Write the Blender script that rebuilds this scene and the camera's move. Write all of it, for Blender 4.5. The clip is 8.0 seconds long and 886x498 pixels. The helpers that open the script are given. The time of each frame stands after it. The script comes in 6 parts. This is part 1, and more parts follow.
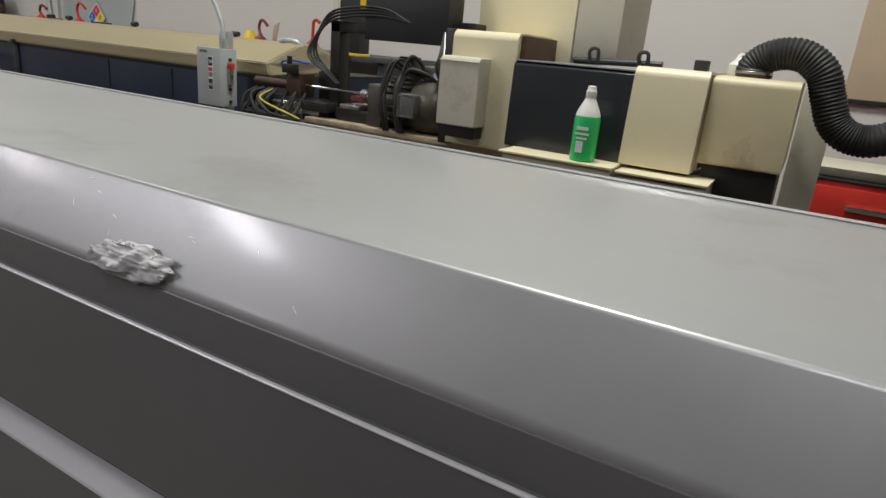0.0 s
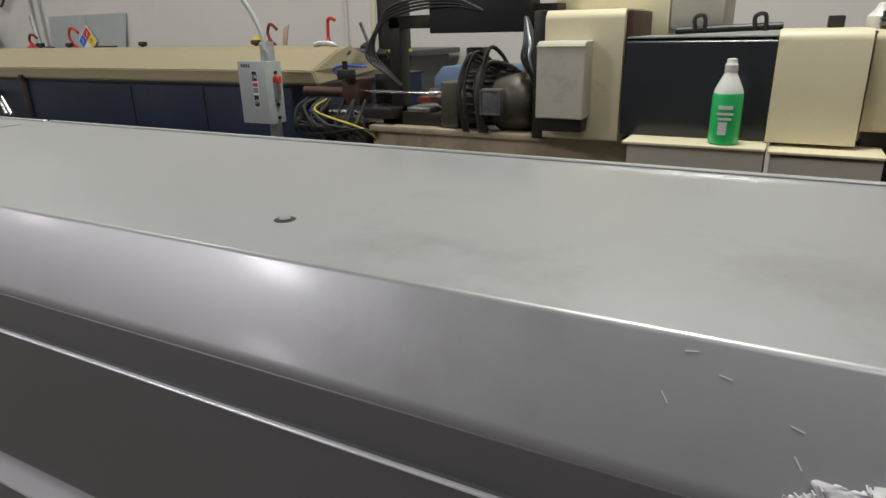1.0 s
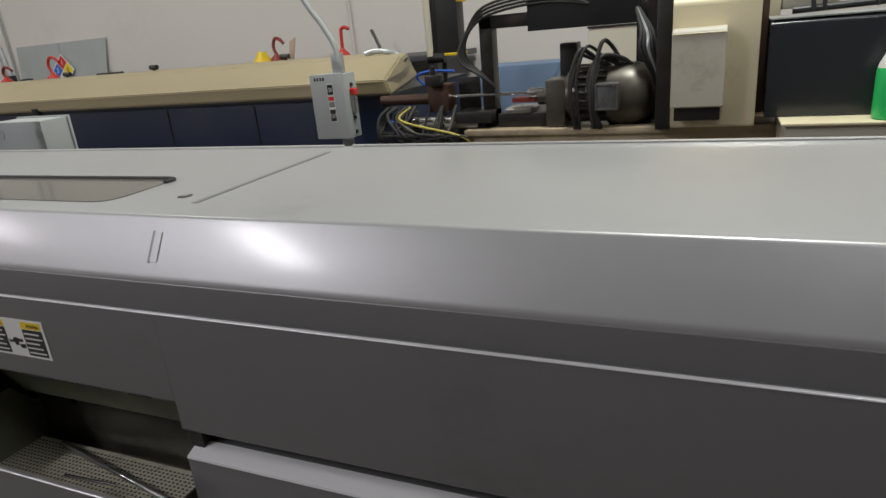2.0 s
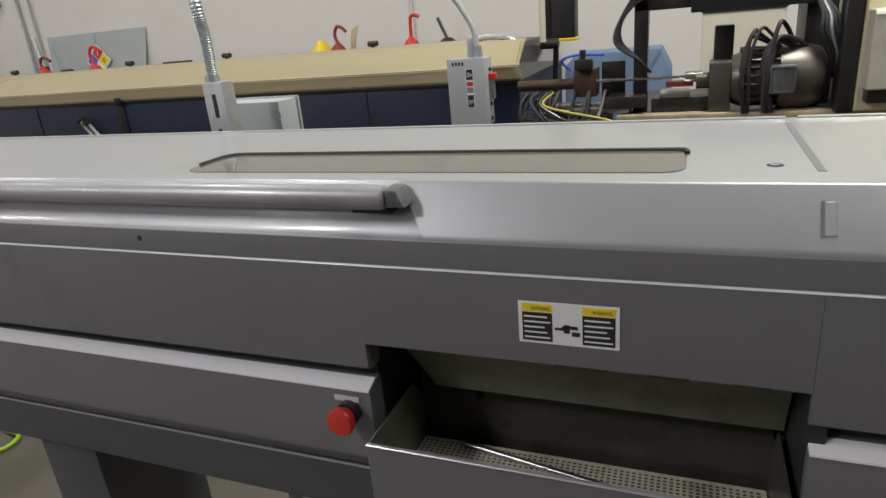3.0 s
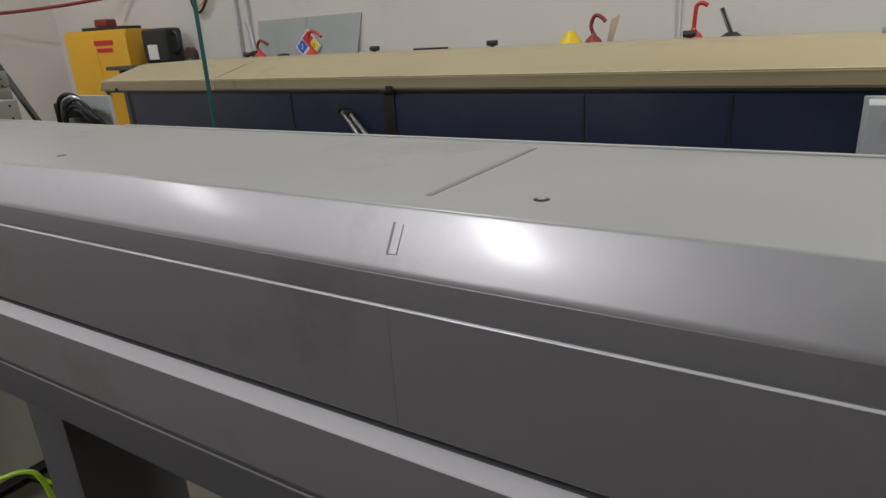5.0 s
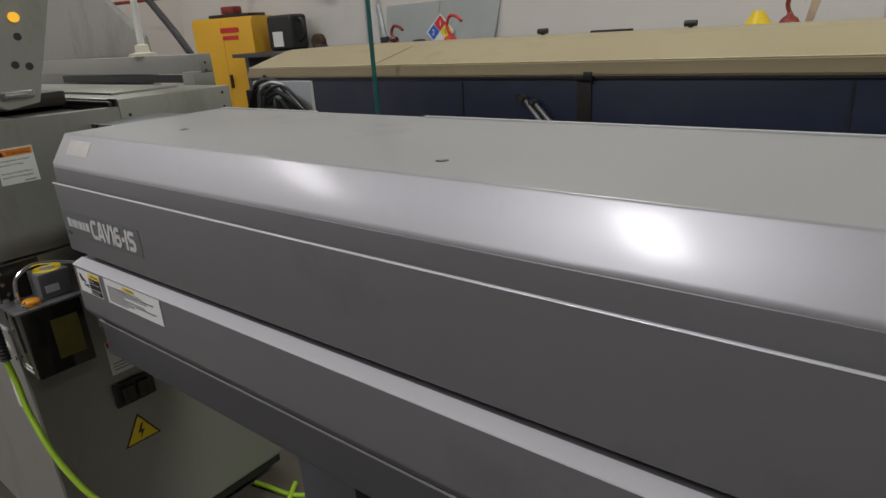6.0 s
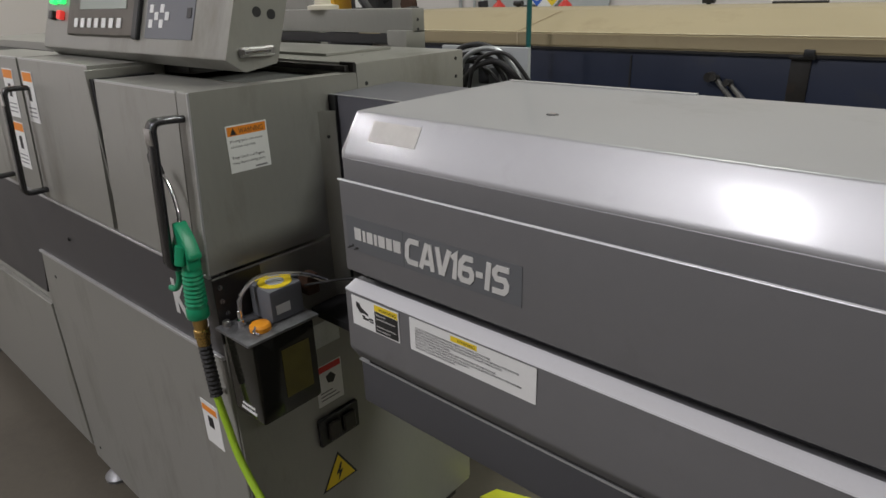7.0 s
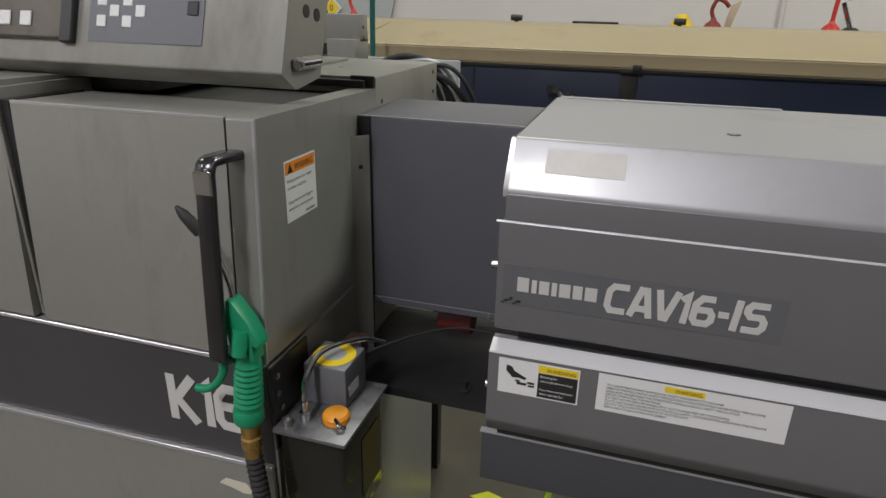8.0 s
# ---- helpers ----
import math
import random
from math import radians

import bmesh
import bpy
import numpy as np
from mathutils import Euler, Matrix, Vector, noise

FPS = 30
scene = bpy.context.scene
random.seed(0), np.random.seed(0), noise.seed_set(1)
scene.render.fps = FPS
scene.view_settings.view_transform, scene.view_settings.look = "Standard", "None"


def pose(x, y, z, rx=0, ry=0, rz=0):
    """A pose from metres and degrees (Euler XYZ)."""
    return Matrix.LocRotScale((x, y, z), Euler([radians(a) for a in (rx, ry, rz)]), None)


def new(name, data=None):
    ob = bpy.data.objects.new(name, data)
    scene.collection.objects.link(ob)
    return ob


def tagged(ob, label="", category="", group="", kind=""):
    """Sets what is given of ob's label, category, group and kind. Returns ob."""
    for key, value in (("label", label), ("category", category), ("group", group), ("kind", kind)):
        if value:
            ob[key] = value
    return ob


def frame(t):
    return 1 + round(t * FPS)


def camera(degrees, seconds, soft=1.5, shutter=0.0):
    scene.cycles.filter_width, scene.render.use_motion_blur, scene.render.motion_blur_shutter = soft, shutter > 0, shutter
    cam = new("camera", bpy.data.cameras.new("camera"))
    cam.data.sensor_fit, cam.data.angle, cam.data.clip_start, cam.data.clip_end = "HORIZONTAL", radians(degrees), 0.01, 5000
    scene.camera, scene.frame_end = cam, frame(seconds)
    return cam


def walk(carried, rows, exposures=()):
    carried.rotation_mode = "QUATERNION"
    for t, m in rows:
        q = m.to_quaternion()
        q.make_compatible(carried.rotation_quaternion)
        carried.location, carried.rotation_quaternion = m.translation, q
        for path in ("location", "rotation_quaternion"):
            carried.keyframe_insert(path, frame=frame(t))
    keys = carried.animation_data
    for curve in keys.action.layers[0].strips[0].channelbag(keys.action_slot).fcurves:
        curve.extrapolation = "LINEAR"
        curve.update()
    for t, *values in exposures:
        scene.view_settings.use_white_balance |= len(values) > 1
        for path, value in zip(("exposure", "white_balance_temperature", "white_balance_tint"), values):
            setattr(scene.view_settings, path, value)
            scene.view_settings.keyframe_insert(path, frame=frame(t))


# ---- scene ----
cam = camera(70.34, 8.0)
ROWS = [
    (0, -0.116, -0.015, 1.452, 72.13, -4.90, 30.28),
    (0.5, -0.328, -0.013, 1.463, 71.81, 0.03, 25.81),
    (1, -0.585, 0.001, 1.469, 70.69, 1.22, 27.87),
    (1.2, -0.680, -0.065, 1.482, 70.33, 2.52, 26.30),
    (2.3, -1.376, -0.195, 1.491, 70.77, 4.62, 21.93),
    (2.5, -1.491, -0.222, 1.493, 70.64, 3.44, 22.16),
    (3, -1.829, -0.363, 1.503, 70.07, 4.92, 20.69),
    (3.5, -2.063, -0.389, 1.509, 71.33, 3.46, 21.78),
    (4, -2.319, -0.314, 1.505, 71.44, 1.72, 22.97),
    (4.2, -2.454, -0.273, 1.490, 71.34, 2.12, 22.95),
    (5.5, -3.272, -0.204, 1.500, 70.55, 3.73, 36.99),
    (6, -3.603, -0.229, 1.488, 70.34, 3.76, 38.32),
    (6.5, -3.937, -0.312, 1.494, 69.60, 1.97, 40.96),
    (7, -4.297, -0.313, 1.484, 67.88, 1.73, 41.36),
    (7.5, -4.601, -0.381, 1.467, 68.66, -1.65, 28.75),
    (8, -4.855, -0.449, 1.478, 68.64, -1.08, 17.34),
]
walk(cam, [(t, pose(x, y, z, rx, ry, rz)) for t, x, y, z, rx, ry, rz in ROWS],
     [(0.0, -0.12), (1.0, -0.14), (2.5, -0.04), (3.0, 0.22), (3.5, 0.4), (4.2, 0.28), (5.5, -0.25), (6.5, -0.1), (7.0, 0.0), (8.0, 0.1)])

# ---- light ----
world = bpy.data.worlds.new("world")
scene.world = world
world.use_nodes = True
world.node_tree.nodes["Background"].inputs[0].default_value = (0.8, 0.85, 0.9, 1)
world.node_tree.nodes["Background"].inputs[1].default_value = 0.02
# first two sit where the bevel mirrors lamps; the others are added for brightness
LAMPS = [(-5.6, -3.45, 188, "front"), (-10.2, -3.1, 125, "front"), (-1.0, 1.75, 165, "rear"), (-5.6, 2.3, 58, "rear"), (-10.2, 2.3, 55, "rear"), (5.0, 2.3, 72, "rear"),
         (-8.0, -7.6, 95, "front"), (0.4, -1.3, 42, "front")]
LAMP_Z = 5.0
for lx, ly, watts, bay in LAMPS:
    lamp = bpy.data.lights.new("bay_or_fill_lamp", "AREA")
    lamp.shape, lamp.size, lamp.size_y = "RECTANGLE", 0.60, 1.30
    lamp.energy = watts
    lamp.color = (0.975, 0.955, 1.0) if bay == "front" else (0.968, 1.0, 0.93)
    ob = new("bay_or_fill_lamp", lamp)
    ob.matrix_world = pose(lx, ly, LAMP_Z - 0.012)

# ---- materials ----
def material(name, color, rough=0.5, metal=0.0, vary=0.12, scale=6.0, grain=180.0, bump=0.02, dirt=None, dirt_amount=0.0, dirt_scale=3.0, coat=0.0, stretch=None, rough_vary=0.12):
    """A surface with large blotches, fine grain, relief and, if named, dirt."""
    m = bpy.data.materials.new(name)
    m.use_nodes = True
    nt = m.node_tree
    N, L = nt.nodes, nt.links
    b = N["Principled BSDF"]
    tc = N.new("ShaderNodeTexCoord")
    mp = N.new("ShaderNodeMapping")
    L.new(tc.outputs["Object"], mp.inputs[0])
    if stretch:
        mp.inputs["Scale"].default_value = stretch
    big = N.new("ShaderNodeTexNoise")
    big.inputs["Scale"].default_value, big.inputs["Detail"].default_value = scale, 6
    fine = N.new("ShaderNodeTexNoise")
    fine.inputs["Scale"].default_value, fine.inputs["Detail"].default_value = grain, 3
    L.new(mp.outputs[0], big.inputs["Vector"])
    L.new(mp.outputs[0], fine.inputs["Vector"])
    add = N.new("ShaderNodeMath")
    add.operation = "MULTIPLY_ADD"
    L.new(fine.outputs[0], add.inputs[0])
    add.inputs[1].default_value = 0.35
    L.new(big.outputs[0], add.inputs[2])
    ramp = N.new("ShaderNodeValToRGB")
    L.new(add.outputs[0], ramp.inputs[0])
    ramp.color_ramp.elements[0].position, ramp.color_ramp.elements[1].position = 0.4, 0.95
    c = color
    ramp.color_ramp.elements[0].color = (c[0] * (1 - vary), c[1] * (1 - vary), c[2] * (1 - vary), 1)
    ramp.color_ramp.elements[1].color = (min(1, c[0] * (1 + vary)), min(1, c[1] * (1 + vary)), min(1, c[2] * (1 + vary)), 1)
    out = ramp.outputs[0]
    if dirt:
        dn = N.new("ShaderNodeTexNoise")
        dn.inputs["Scale"].default_value, dn.inputs["Detail"].default_value = dirt_scale, 9
        dn.inputs["Roughness"].default_value = 0.68
        L.new(mp.outputs[0], dn.inputs["Vector"])
        dr = N.new("ShaderNodeMapRange")
        L.new(dn.outputs[0], dr.inputs[0])
        dr.inputs[1].default_value, dr.inputs[2].default_value = 0.62 - 0.22 * dirt_amount, 0.80
        mix = N.new("ShaderNodeMix")
        mix.data_type = "RGBA"
        L.new(dr.outputs[0], mix.inputs[0])
        L.new(out, mix.inputs[6])
        mix.inputs[7].default_value = (*dirt, 1)
        out = mix.outputs[2]
    L.new(out, b.inputs["Base Color"])
    rr = N.new("ShaderNodeMapRange")
    L.new(add.outputs[0], rr.inputs[0])
    rr.inputs[1].default_value, rr.inputs[2].default_value = 0.35, 0.95
    rr.inputs[3].default_value, rr.inputs[4].default_value = max(0.02, rough * (1 - rough_vary)), min(1, rough * (1 + rough_vary))
    L.new(rr.outputs[0], b.inputs["Roughness"])
    b.inputs["Metallic"].default_value = metal
    b.inputs["Coat Weight"].default_value = coat
    b.inputs["Coat Roughness"].default_value = 0.135
    if bump:
        bp = N.new("ShaderNodeBump")
        bp.inputs["Strength"].default_value, bp.inputs["Distance"].default_value = bump * 5, 0.0002
        L.new(fine.outputs[0], bp.inputs["Height"])
        L.new(bp.outputs[0], b.inputs["Normal"])
    return m


def glow(name, color, strength):
    m = bpy.data.materials.new(name)
    m.use_nodes = True
    b = m.node_tree.nodes["Principled BSDF"]
    b.inputs["Base Color"].default_value = (*color, 1)
    b.inputs["Emission Color"].default_value = (*color, 1)
    b.inputs["Emission Strength"].default_value = strength
    return m


SILVER = material("silver_paint", (0.36, 0.358, 0.366), 0.40, 0.35, 0.05, 2.5, 40, 0.0, dirt=(0.22, 0.215, 0.21), dirt_amount=0.2, dirt_scale=2.2, coat=0.26, rough_vary=0.10)
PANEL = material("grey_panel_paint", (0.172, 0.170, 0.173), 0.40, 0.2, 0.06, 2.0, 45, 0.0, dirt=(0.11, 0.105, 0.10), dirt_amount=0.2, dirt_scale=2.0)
BEAM = material("dark_beam_paint", (0.068, 0.068, 0.074), 0.45, 0.1, 0.08, 3.0, 350, 0.015)
LATHE = material("lathe_grey_paint", (0.295, 0.292, 0.264), 0.34, 0.3, 0.07, 2.5, 60, 0.0, dirt=(0.15, 0.14, 0.11), dirt_amount=0.3, dirt_scale=2.5, stretch=(1.6, 1.6, 0.5))
BAND = material("charcoal_band_paint", (0.055, 0.053, 0.055), 0.42, 0.0, 0.1, 4.0, 300, 0.015)
DUCT = material("slate_sheet_paint", (0.115, 0.115, 0.13), 0.38, 0.1, 0.06, 3.0, 300, 0.01)
# pale tone: light on the upward ledge put into its colour, also scratches
LEDGE = material("lit_ledge_and_scratch", (0.66, 0.655, 0.665), 0.40, 0.0, 0.05, 3.0, 300, 0.01)
# near-white tone that paints the highlight of the panel's fold
EDGEWHITE = material("panel_edge_highlight", (0.78, 0.78, 0.79), 0.32, 0.3, 0.08, 14, 200, 0.0)
# pale tone for lips and rivets, and for highlights drawn along folds
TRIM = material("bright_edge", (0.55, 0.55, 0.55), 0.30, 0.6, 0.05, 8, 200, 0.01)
STEEL = material("worn_steel", (0.42, 0.41, 0.40), 0.28, 0.95, 0.12, 9, 250, 0.02)
# chrome tinted dark, the dark surroundings it mirrors are in the colour
DARKCHROME = material("chrome_dark_reflection", (0.10, 0.10, 0.104), 0.22, 0.9, 0.15, 12, 200, 0.0)
CHROME = material("chrome", (0.75, 0.75, 0.76), 0.10, 1.0, 0.03, 9, 200, 0.0)
DULLPLATE = material("dull_plate", (0.20, 0.20, 0.205), 0.40, 0.6, 0.3, 40, 220, 0.02, dirt=(0.06, 0.055, 0.05), dirt_amount=0.35, dirt_scale=30)
GALV = material("galvanised_steel", (0.50, 0.52, 0.53), 0.38, 0.75, 0.18, 22, 160, 0.02)
BLACK = material("black_plastic", (0.018, 0.018, 0.019), 0.45, 0.0, 0.15, 10, 200, 0.02)
RUBBER = material("black_rubber", (0.022, 0.021, 0.021), 0.62, 0.0, 0.2, 14, 240, 0.03)
BLACKSTEEL = material("oily_black_steel", (0.03, 0.028, 0.026), 0.38, 0.3, 0.3, 12, 150, 0.03, dirt=(0.07, 0.045, 0.03), dirt_amount=0.3, dirt_scale=9)
DARKTRAY = material("dark_tray_steel", (0.075, 0.07, 0.055), 0.36, 0.3, 0.3, 9, 150, 0.02, dirt=(0.02, 0.017, 0.012), dirt_amount=0.5, dirt_scale=7)
# near black: shade of enclosed insides put into the colour, also oil streaks
DARKHOLE = material("unlit_inside_and_oil", (0.02, 0.02, 0.018), 0.6, 0.0, 0.2, 8, 120, 0.02)
TRAYPAINT = material("oily_tray_paint", (0.24, 0.25, 0.18), 0.30, 0.2, 0.2, 5, 150, 0.02, dirt=(0.045, 0.04, 0.025), dirt_amount=0.7, dirt_scale=5)
TAN = material("tan_cover_paint", (0.375, 0.31, 0.19), 0.45, 0.0, 0.07, 2.0, 260, 0.02, dirt=(0.28, 0.22, 0.13), dirt_amount=0.2, dirt_scale=2.0)
CREAM = material("cream_machine_paint", (0.72, 0.64, 0.44), 0.42, 0.0, 0.06, 3.0, 220, 0.02, dirt=(0.33, 0.24, 0.12), dirt_amount=0.3, dirt_scale=4.5)
CREAMGREY = material("grey_cream_paint", (0.54, 0.505, 0.42), 0.45, 0.0, 0.06, 3.0, 220, 0.02, dirt=(0.27, 0.22, 0.15), dirt_amount=0.3, dirt_scale=5)
STAINEDCREAM = material("stained_cream_paint", (0.66, 0.57, 0.37), 0.45, 0.0, 0.12, 5, 200, 0.02, dirt=(0.30, 0.19, 0.08), dirt_amount=0.3, dirt_scale=5)
GRIMY = material("grimy_cream_paint", (0.42, 0.34, 0.23), 0.5, 0.0, 0.15, 5, 160, 0.03, dirt=(0.12, 0.07, 0.04), dirt_amount=0.6, dirt_scale=6)
NAVY = material("navy_paint", (0.010, 0.017, 0.042), 0.40, 0.0, 0.15, 3, 220, 0.02, dirt=(0.03, 0.03, 0.035), dirt_amount=0.2)
BOXGREY = material("switch_box_grey", (0.40, 0.42, 0.42), 0.45, 0.0, 0.06, 6, 240, 0.02)
# dark tone for the unseen wall, chosen to weaken its bounce light
DIMWALL = material("dimmed_unseen_wall", (0.20, 0.195, 0.19), 0.75, 0.0, 0.1, 0.7, 60, 0.0)
GRATING = material("oily_grating", (0.66, 0.64, 0.50), 0.35, 0.1, 0.15, 14, 160, 0.0, dirt=(0.10, 0.08, 0.05), dirt_amount=0.5, dirt_scale=14)
WALL = material("white_block_wall", (0.69, 0.65, 0.62), 0.75, 0.0, 0.035, 0.7, 60, 0.04, dirt=(0.60, 0.565, 0.53), dirt_amount=0.25, dirt_scale=0.9)
FLOOR = material("worn_concrete", (0.10, 0.088, 0.068), 0.40, 0.0, 0.16, 1.6, 60, 0.05, dirt=(0.05, 0.042, 0.032), dirt_amount=0.55, dirt_scale=1.4)
CEIL = material("ceiling_white", (0.68, 0.68, 0.67), 0.8, 0.0, 0.04, 0.8, 40, 0.03)
RED = material("red_paint", (0.56, 0.035, 0.026), 0.35, 0.0, 0.1, 9, 160, 0.02)
OLDRED = material("grimy_red_paint", (0.13, 0.018, 0.015), 0.5, 0.0, 0.3, 9, 160, 0.03)
DARKRED = material("worn_red_paint", (0.24, 0.03, 0.022), 0.45, 0.0, 0.25, 9, 160, 0.03)
YELLOW = material("yellow_plastic", (0.80, 0.55, 0.02), 0.4, 0.0, 0.06, 9, 160, 0.02)
CABYELLOW = material("safety_yellow_paint", (0.74, 0.40, 0.022), 0.42, 0.0, 0.06, 3, 160, 0.02)
ORANGE = material("orange_plastic", (0.85, 0.33, 0.02), 0.4, 0.0, 0.06, 9, 160, 0.02)
LABELORANGE = material("label_orange", (0.78, 0.25, 0.02), 0.45, 0.0, 0.04, 9, 160, 0.0)
LABELYELLOW = material("label_yellow", (0.82, 0.60, 0.02), 0.45, 0.0, 0.04, 9, 160, 0.0)
LABELWHITE = material("label_white", (0.76, 0.76, 0.74), 0.42, 0.0, 0.04, 14, 160, 0.0)
LABELCREAM = material("label_cream", (0.62, 0.58, 0.47), 0.42, 0.0, 0.06, 14, 160, 0.0)
LETTER = material("silver_lettering", (0.66, 0.655, 0.63), 0.38, 0.2, 0.04, 9, 160, 0.0)
PLATE = material("name_plate_grey", (0.135, 0.14, 0.147), 0.4, 0.1, 0.06, 9, 160, 0.01)
INK = material("ink_black", (0.02, 0.02, 0.02), 0.5, 0.0, 0.05, 9, 160, 0.0)
INKGREY = material("ink_grey", (0.22, 0.22, 0.22), 0.5, 0.0, 0.05, 9, 160, 0.0)
BLUE = material("label_blue", (0.03, 0.12, 0.55), 0.45, 0.0, 0.05, 9, 160, 0.0)
LABELRED = material("label_red", (0.60, 0.03, 0.03), 0.45, 0.0, 0.05, 9, 160, 0.0)
GUNGREEN = material("green_plastic", (0.01, 0.26, 0.12), 0.35, 0.0, 0.08, 12, 160, 0.02)
HOSEGREEN = material("lime_hose", (0.36, 0.57, 0.03), 0.42, 0.0, 0.06, 9, 160, 0.02)
TEAL = material("teal_pipe_paint", (0.012, 0.11, 0.10), 0.42, 0.0, 0.12, 9, 160, 0.02)
BRASS = material("brass", (0.60, 0.40, 0.14), 0.28, 0.95, 0.1, 14, 160, 0.01)
COPPER = material("rusty_brown_iron", (0.075, 0.040, 0.026), 0.5, 0.4, 0.3, 14, 160, 0.04)
CLOTH = material("rag_cloth", (0.56, 0.55, 0.56), 0.9, 0.0, 0.12, 25, 500, 0.08)
TARP = material("blue_grey_cover", (0.13, 0.19, 0.30), 0.55, 0.0, 0.12, 5, 120, 0.03)
WOODTONE = material("plywood_board", (0.55, 0.42, 0.30), 0.6, 0.0, 0.1, 4, 120, 0.03)
MOTORGREY = material("motor_housing", (0.105, 0.094, 0.078), 0.36, 0.5, 0.2, 9, 160, 0.03, dirt=(0.05, 0.04, 0.03), dirt_amount=0.4, dirt_scale=12)
PLASTICWHITE = material("white_plastic", (0.72, 0.71, 0.67), 0.35, 0.0, 0.03, 9, 160, 0.01)
LIQUID = material("green_cleaner", (0.03, 0.50, 0.14), 0.18, 0.0, 0.04, 6, 120, 0.0)
WINDOWPANE = material("smoked_window", (0.13, 0.12, 0.105), 0.10, 0.0, 0.06, 5, 100, 0.0)
SCREEN = material("lcd_screen", (0.30, 0.34, 0.30), 0.2, 0.0, 0.04, 5, 100, 0.0)
KEYGREY = material("keypad_grey", (0.13, 0.135, 0.15), 0.4, 0.0, 0.04, 5, 100, 0.0)
PALETAPE = material("pale_old_tape", (0.52, 0.50, 0.46), 0.4, 0.0, 0.1, 30, 160, 0.0)
SEAMGREY = material("joint_shadow_strip", (0.21, 0.212, 0.215), 0.4, 0.3, 0.06, 9, 160, 0.0)
GREENLIT = glow("green_lamp", (0.03, 0.8, 0.15), 1.5)
REDLIT = glow("red_lamp", (0.8, 0.05, 0.04), 0.5)

# ---- mesh helpers ----
BASE = {}


def thing(name, at, label, category, group="", kind=""):
    """An empty at a thing's base, to which its parts are tied."""
    ob = new(name)
    ob.empty_display_size = 0.05
    ob.location = at
    BASE[ob.name] = Vector(at)
    return tagged(ob, label, category, group, kind)


def part(name, bm, mat, parent=None, label="", smooth=35):
    me = bpy.data.meshes.new(name)
    bmesh.ops.recalc_face_normals(bm, faces=bm.faces)
    for f in bm.faces:
        f.smooth = True
    lim = radians(smooth)
    for e in bm.edges:
        e.smooth = len(e.link_faces) == 2 and e.calc_face_angle(0) < lim
    o = BASE[parent.name] if parent else Vector((0, 0, 0))
    if o.length:
        bmesh.ops.translate(bm, verts=bm.verts, vec=-o)
    bm.to_mesh(me)
    bm.free()
    me.materials.append(mat)
    ob = new(name, me)
    if parent:
        ob.parent = parent
    BASE[ob.name] = o
    return tagged(ob, label)


def setting(name, bm, mat, label, category):
    return tagged(part(name, bm, mat), label, category, kind="structure")


def box(x0, x1, y0, y1, z0, z1, bev=0.0, seg=2):
    bm = bmesh.new()
    bmesh.ops.create_cube(bm, size=1)
    for v in bm.verts:
        v.co = Vector((x0 + (v.co.x + 0.5) * (x1 - x0), y0 + (v.co.y + 0.5) * (y1 - y0), z0 + (v.co.z + 0.5) * (z1 - z0)))
    if bev:
        bmesh.ops.bevel(bm, geom=bm.edges[:], offset=bev, segments=seg, affect="EDGES", profile=0.6)
    return bm


def extrude(points, vec, bev=0.0, seg=2):
    """A prism on a closed outline of 3D points."""
    bm = bmesh.new()
    a = [bm.verts.new(p) for p in points]
    b = [bm.verts.new(Vector(p) + Vector(vec)) for p in points]
    n = len(a)
    bm.faces.new(a)
    bm.faces.new(b[::-1])
    for i in range(n):
        bm.faces.new((a[i], b[i], b[(i + 1) % n], a[(i + 1) % n]))
    bmesh.ops.recalc_face_normals(bm, faces=bm.faces)
    if bev:
        bmesh.ops.bevel(bm, geom=[e for e in bm.edges if e.calc_face_angle(0) > 0.3], offset=bev, segments=seg, affect="EDGES", profile=0.6)
    return bm


def along_x(outline, x0, x1, bev=0.0, seg=2):
    return extrude([(x0, y, z) for y, z in outline], (x1 - x0, 0, 0), bev, seg)


def along_y(outline, y0, y1, bev=0.0, seg=2):
    return extrude([(x, y0, z) for x, z in outline], (0, y1 - y0, 0), bev, seg)


def along_z(outline, z0, z1, bev=0.0, seg=2):
    return extrude([(x, y, z0) for x, y in outline], (0, 0, z1 - z0), bev, seg)


def rounded(points, r, n=4):
    """An outline of 2D points with its corners rounded; r may be a list."""
    out = []
    k = len(points)
    for i, p in enumerate(points):
        p = Vector(p)
        a, b = Vector(points[i - 1]) - p, Vector(points[(i + 1) % k]) - p
        q = r[i] if isinstance(r, (list, tuple)) else r
        q = min(q, a.length * 0.49, b.length * 0.49)
        if q <= 0:
            out.append(tuple(p))
            continue
        s, e = p + a.normalized() * q, p + b.normalized() * q
        for j in range(n + 1):
            t = j / n
            out.append(tuple(s * (1 - t) ** 2 + p * 2 * t * (1 - t) + e * t * t))
    return out


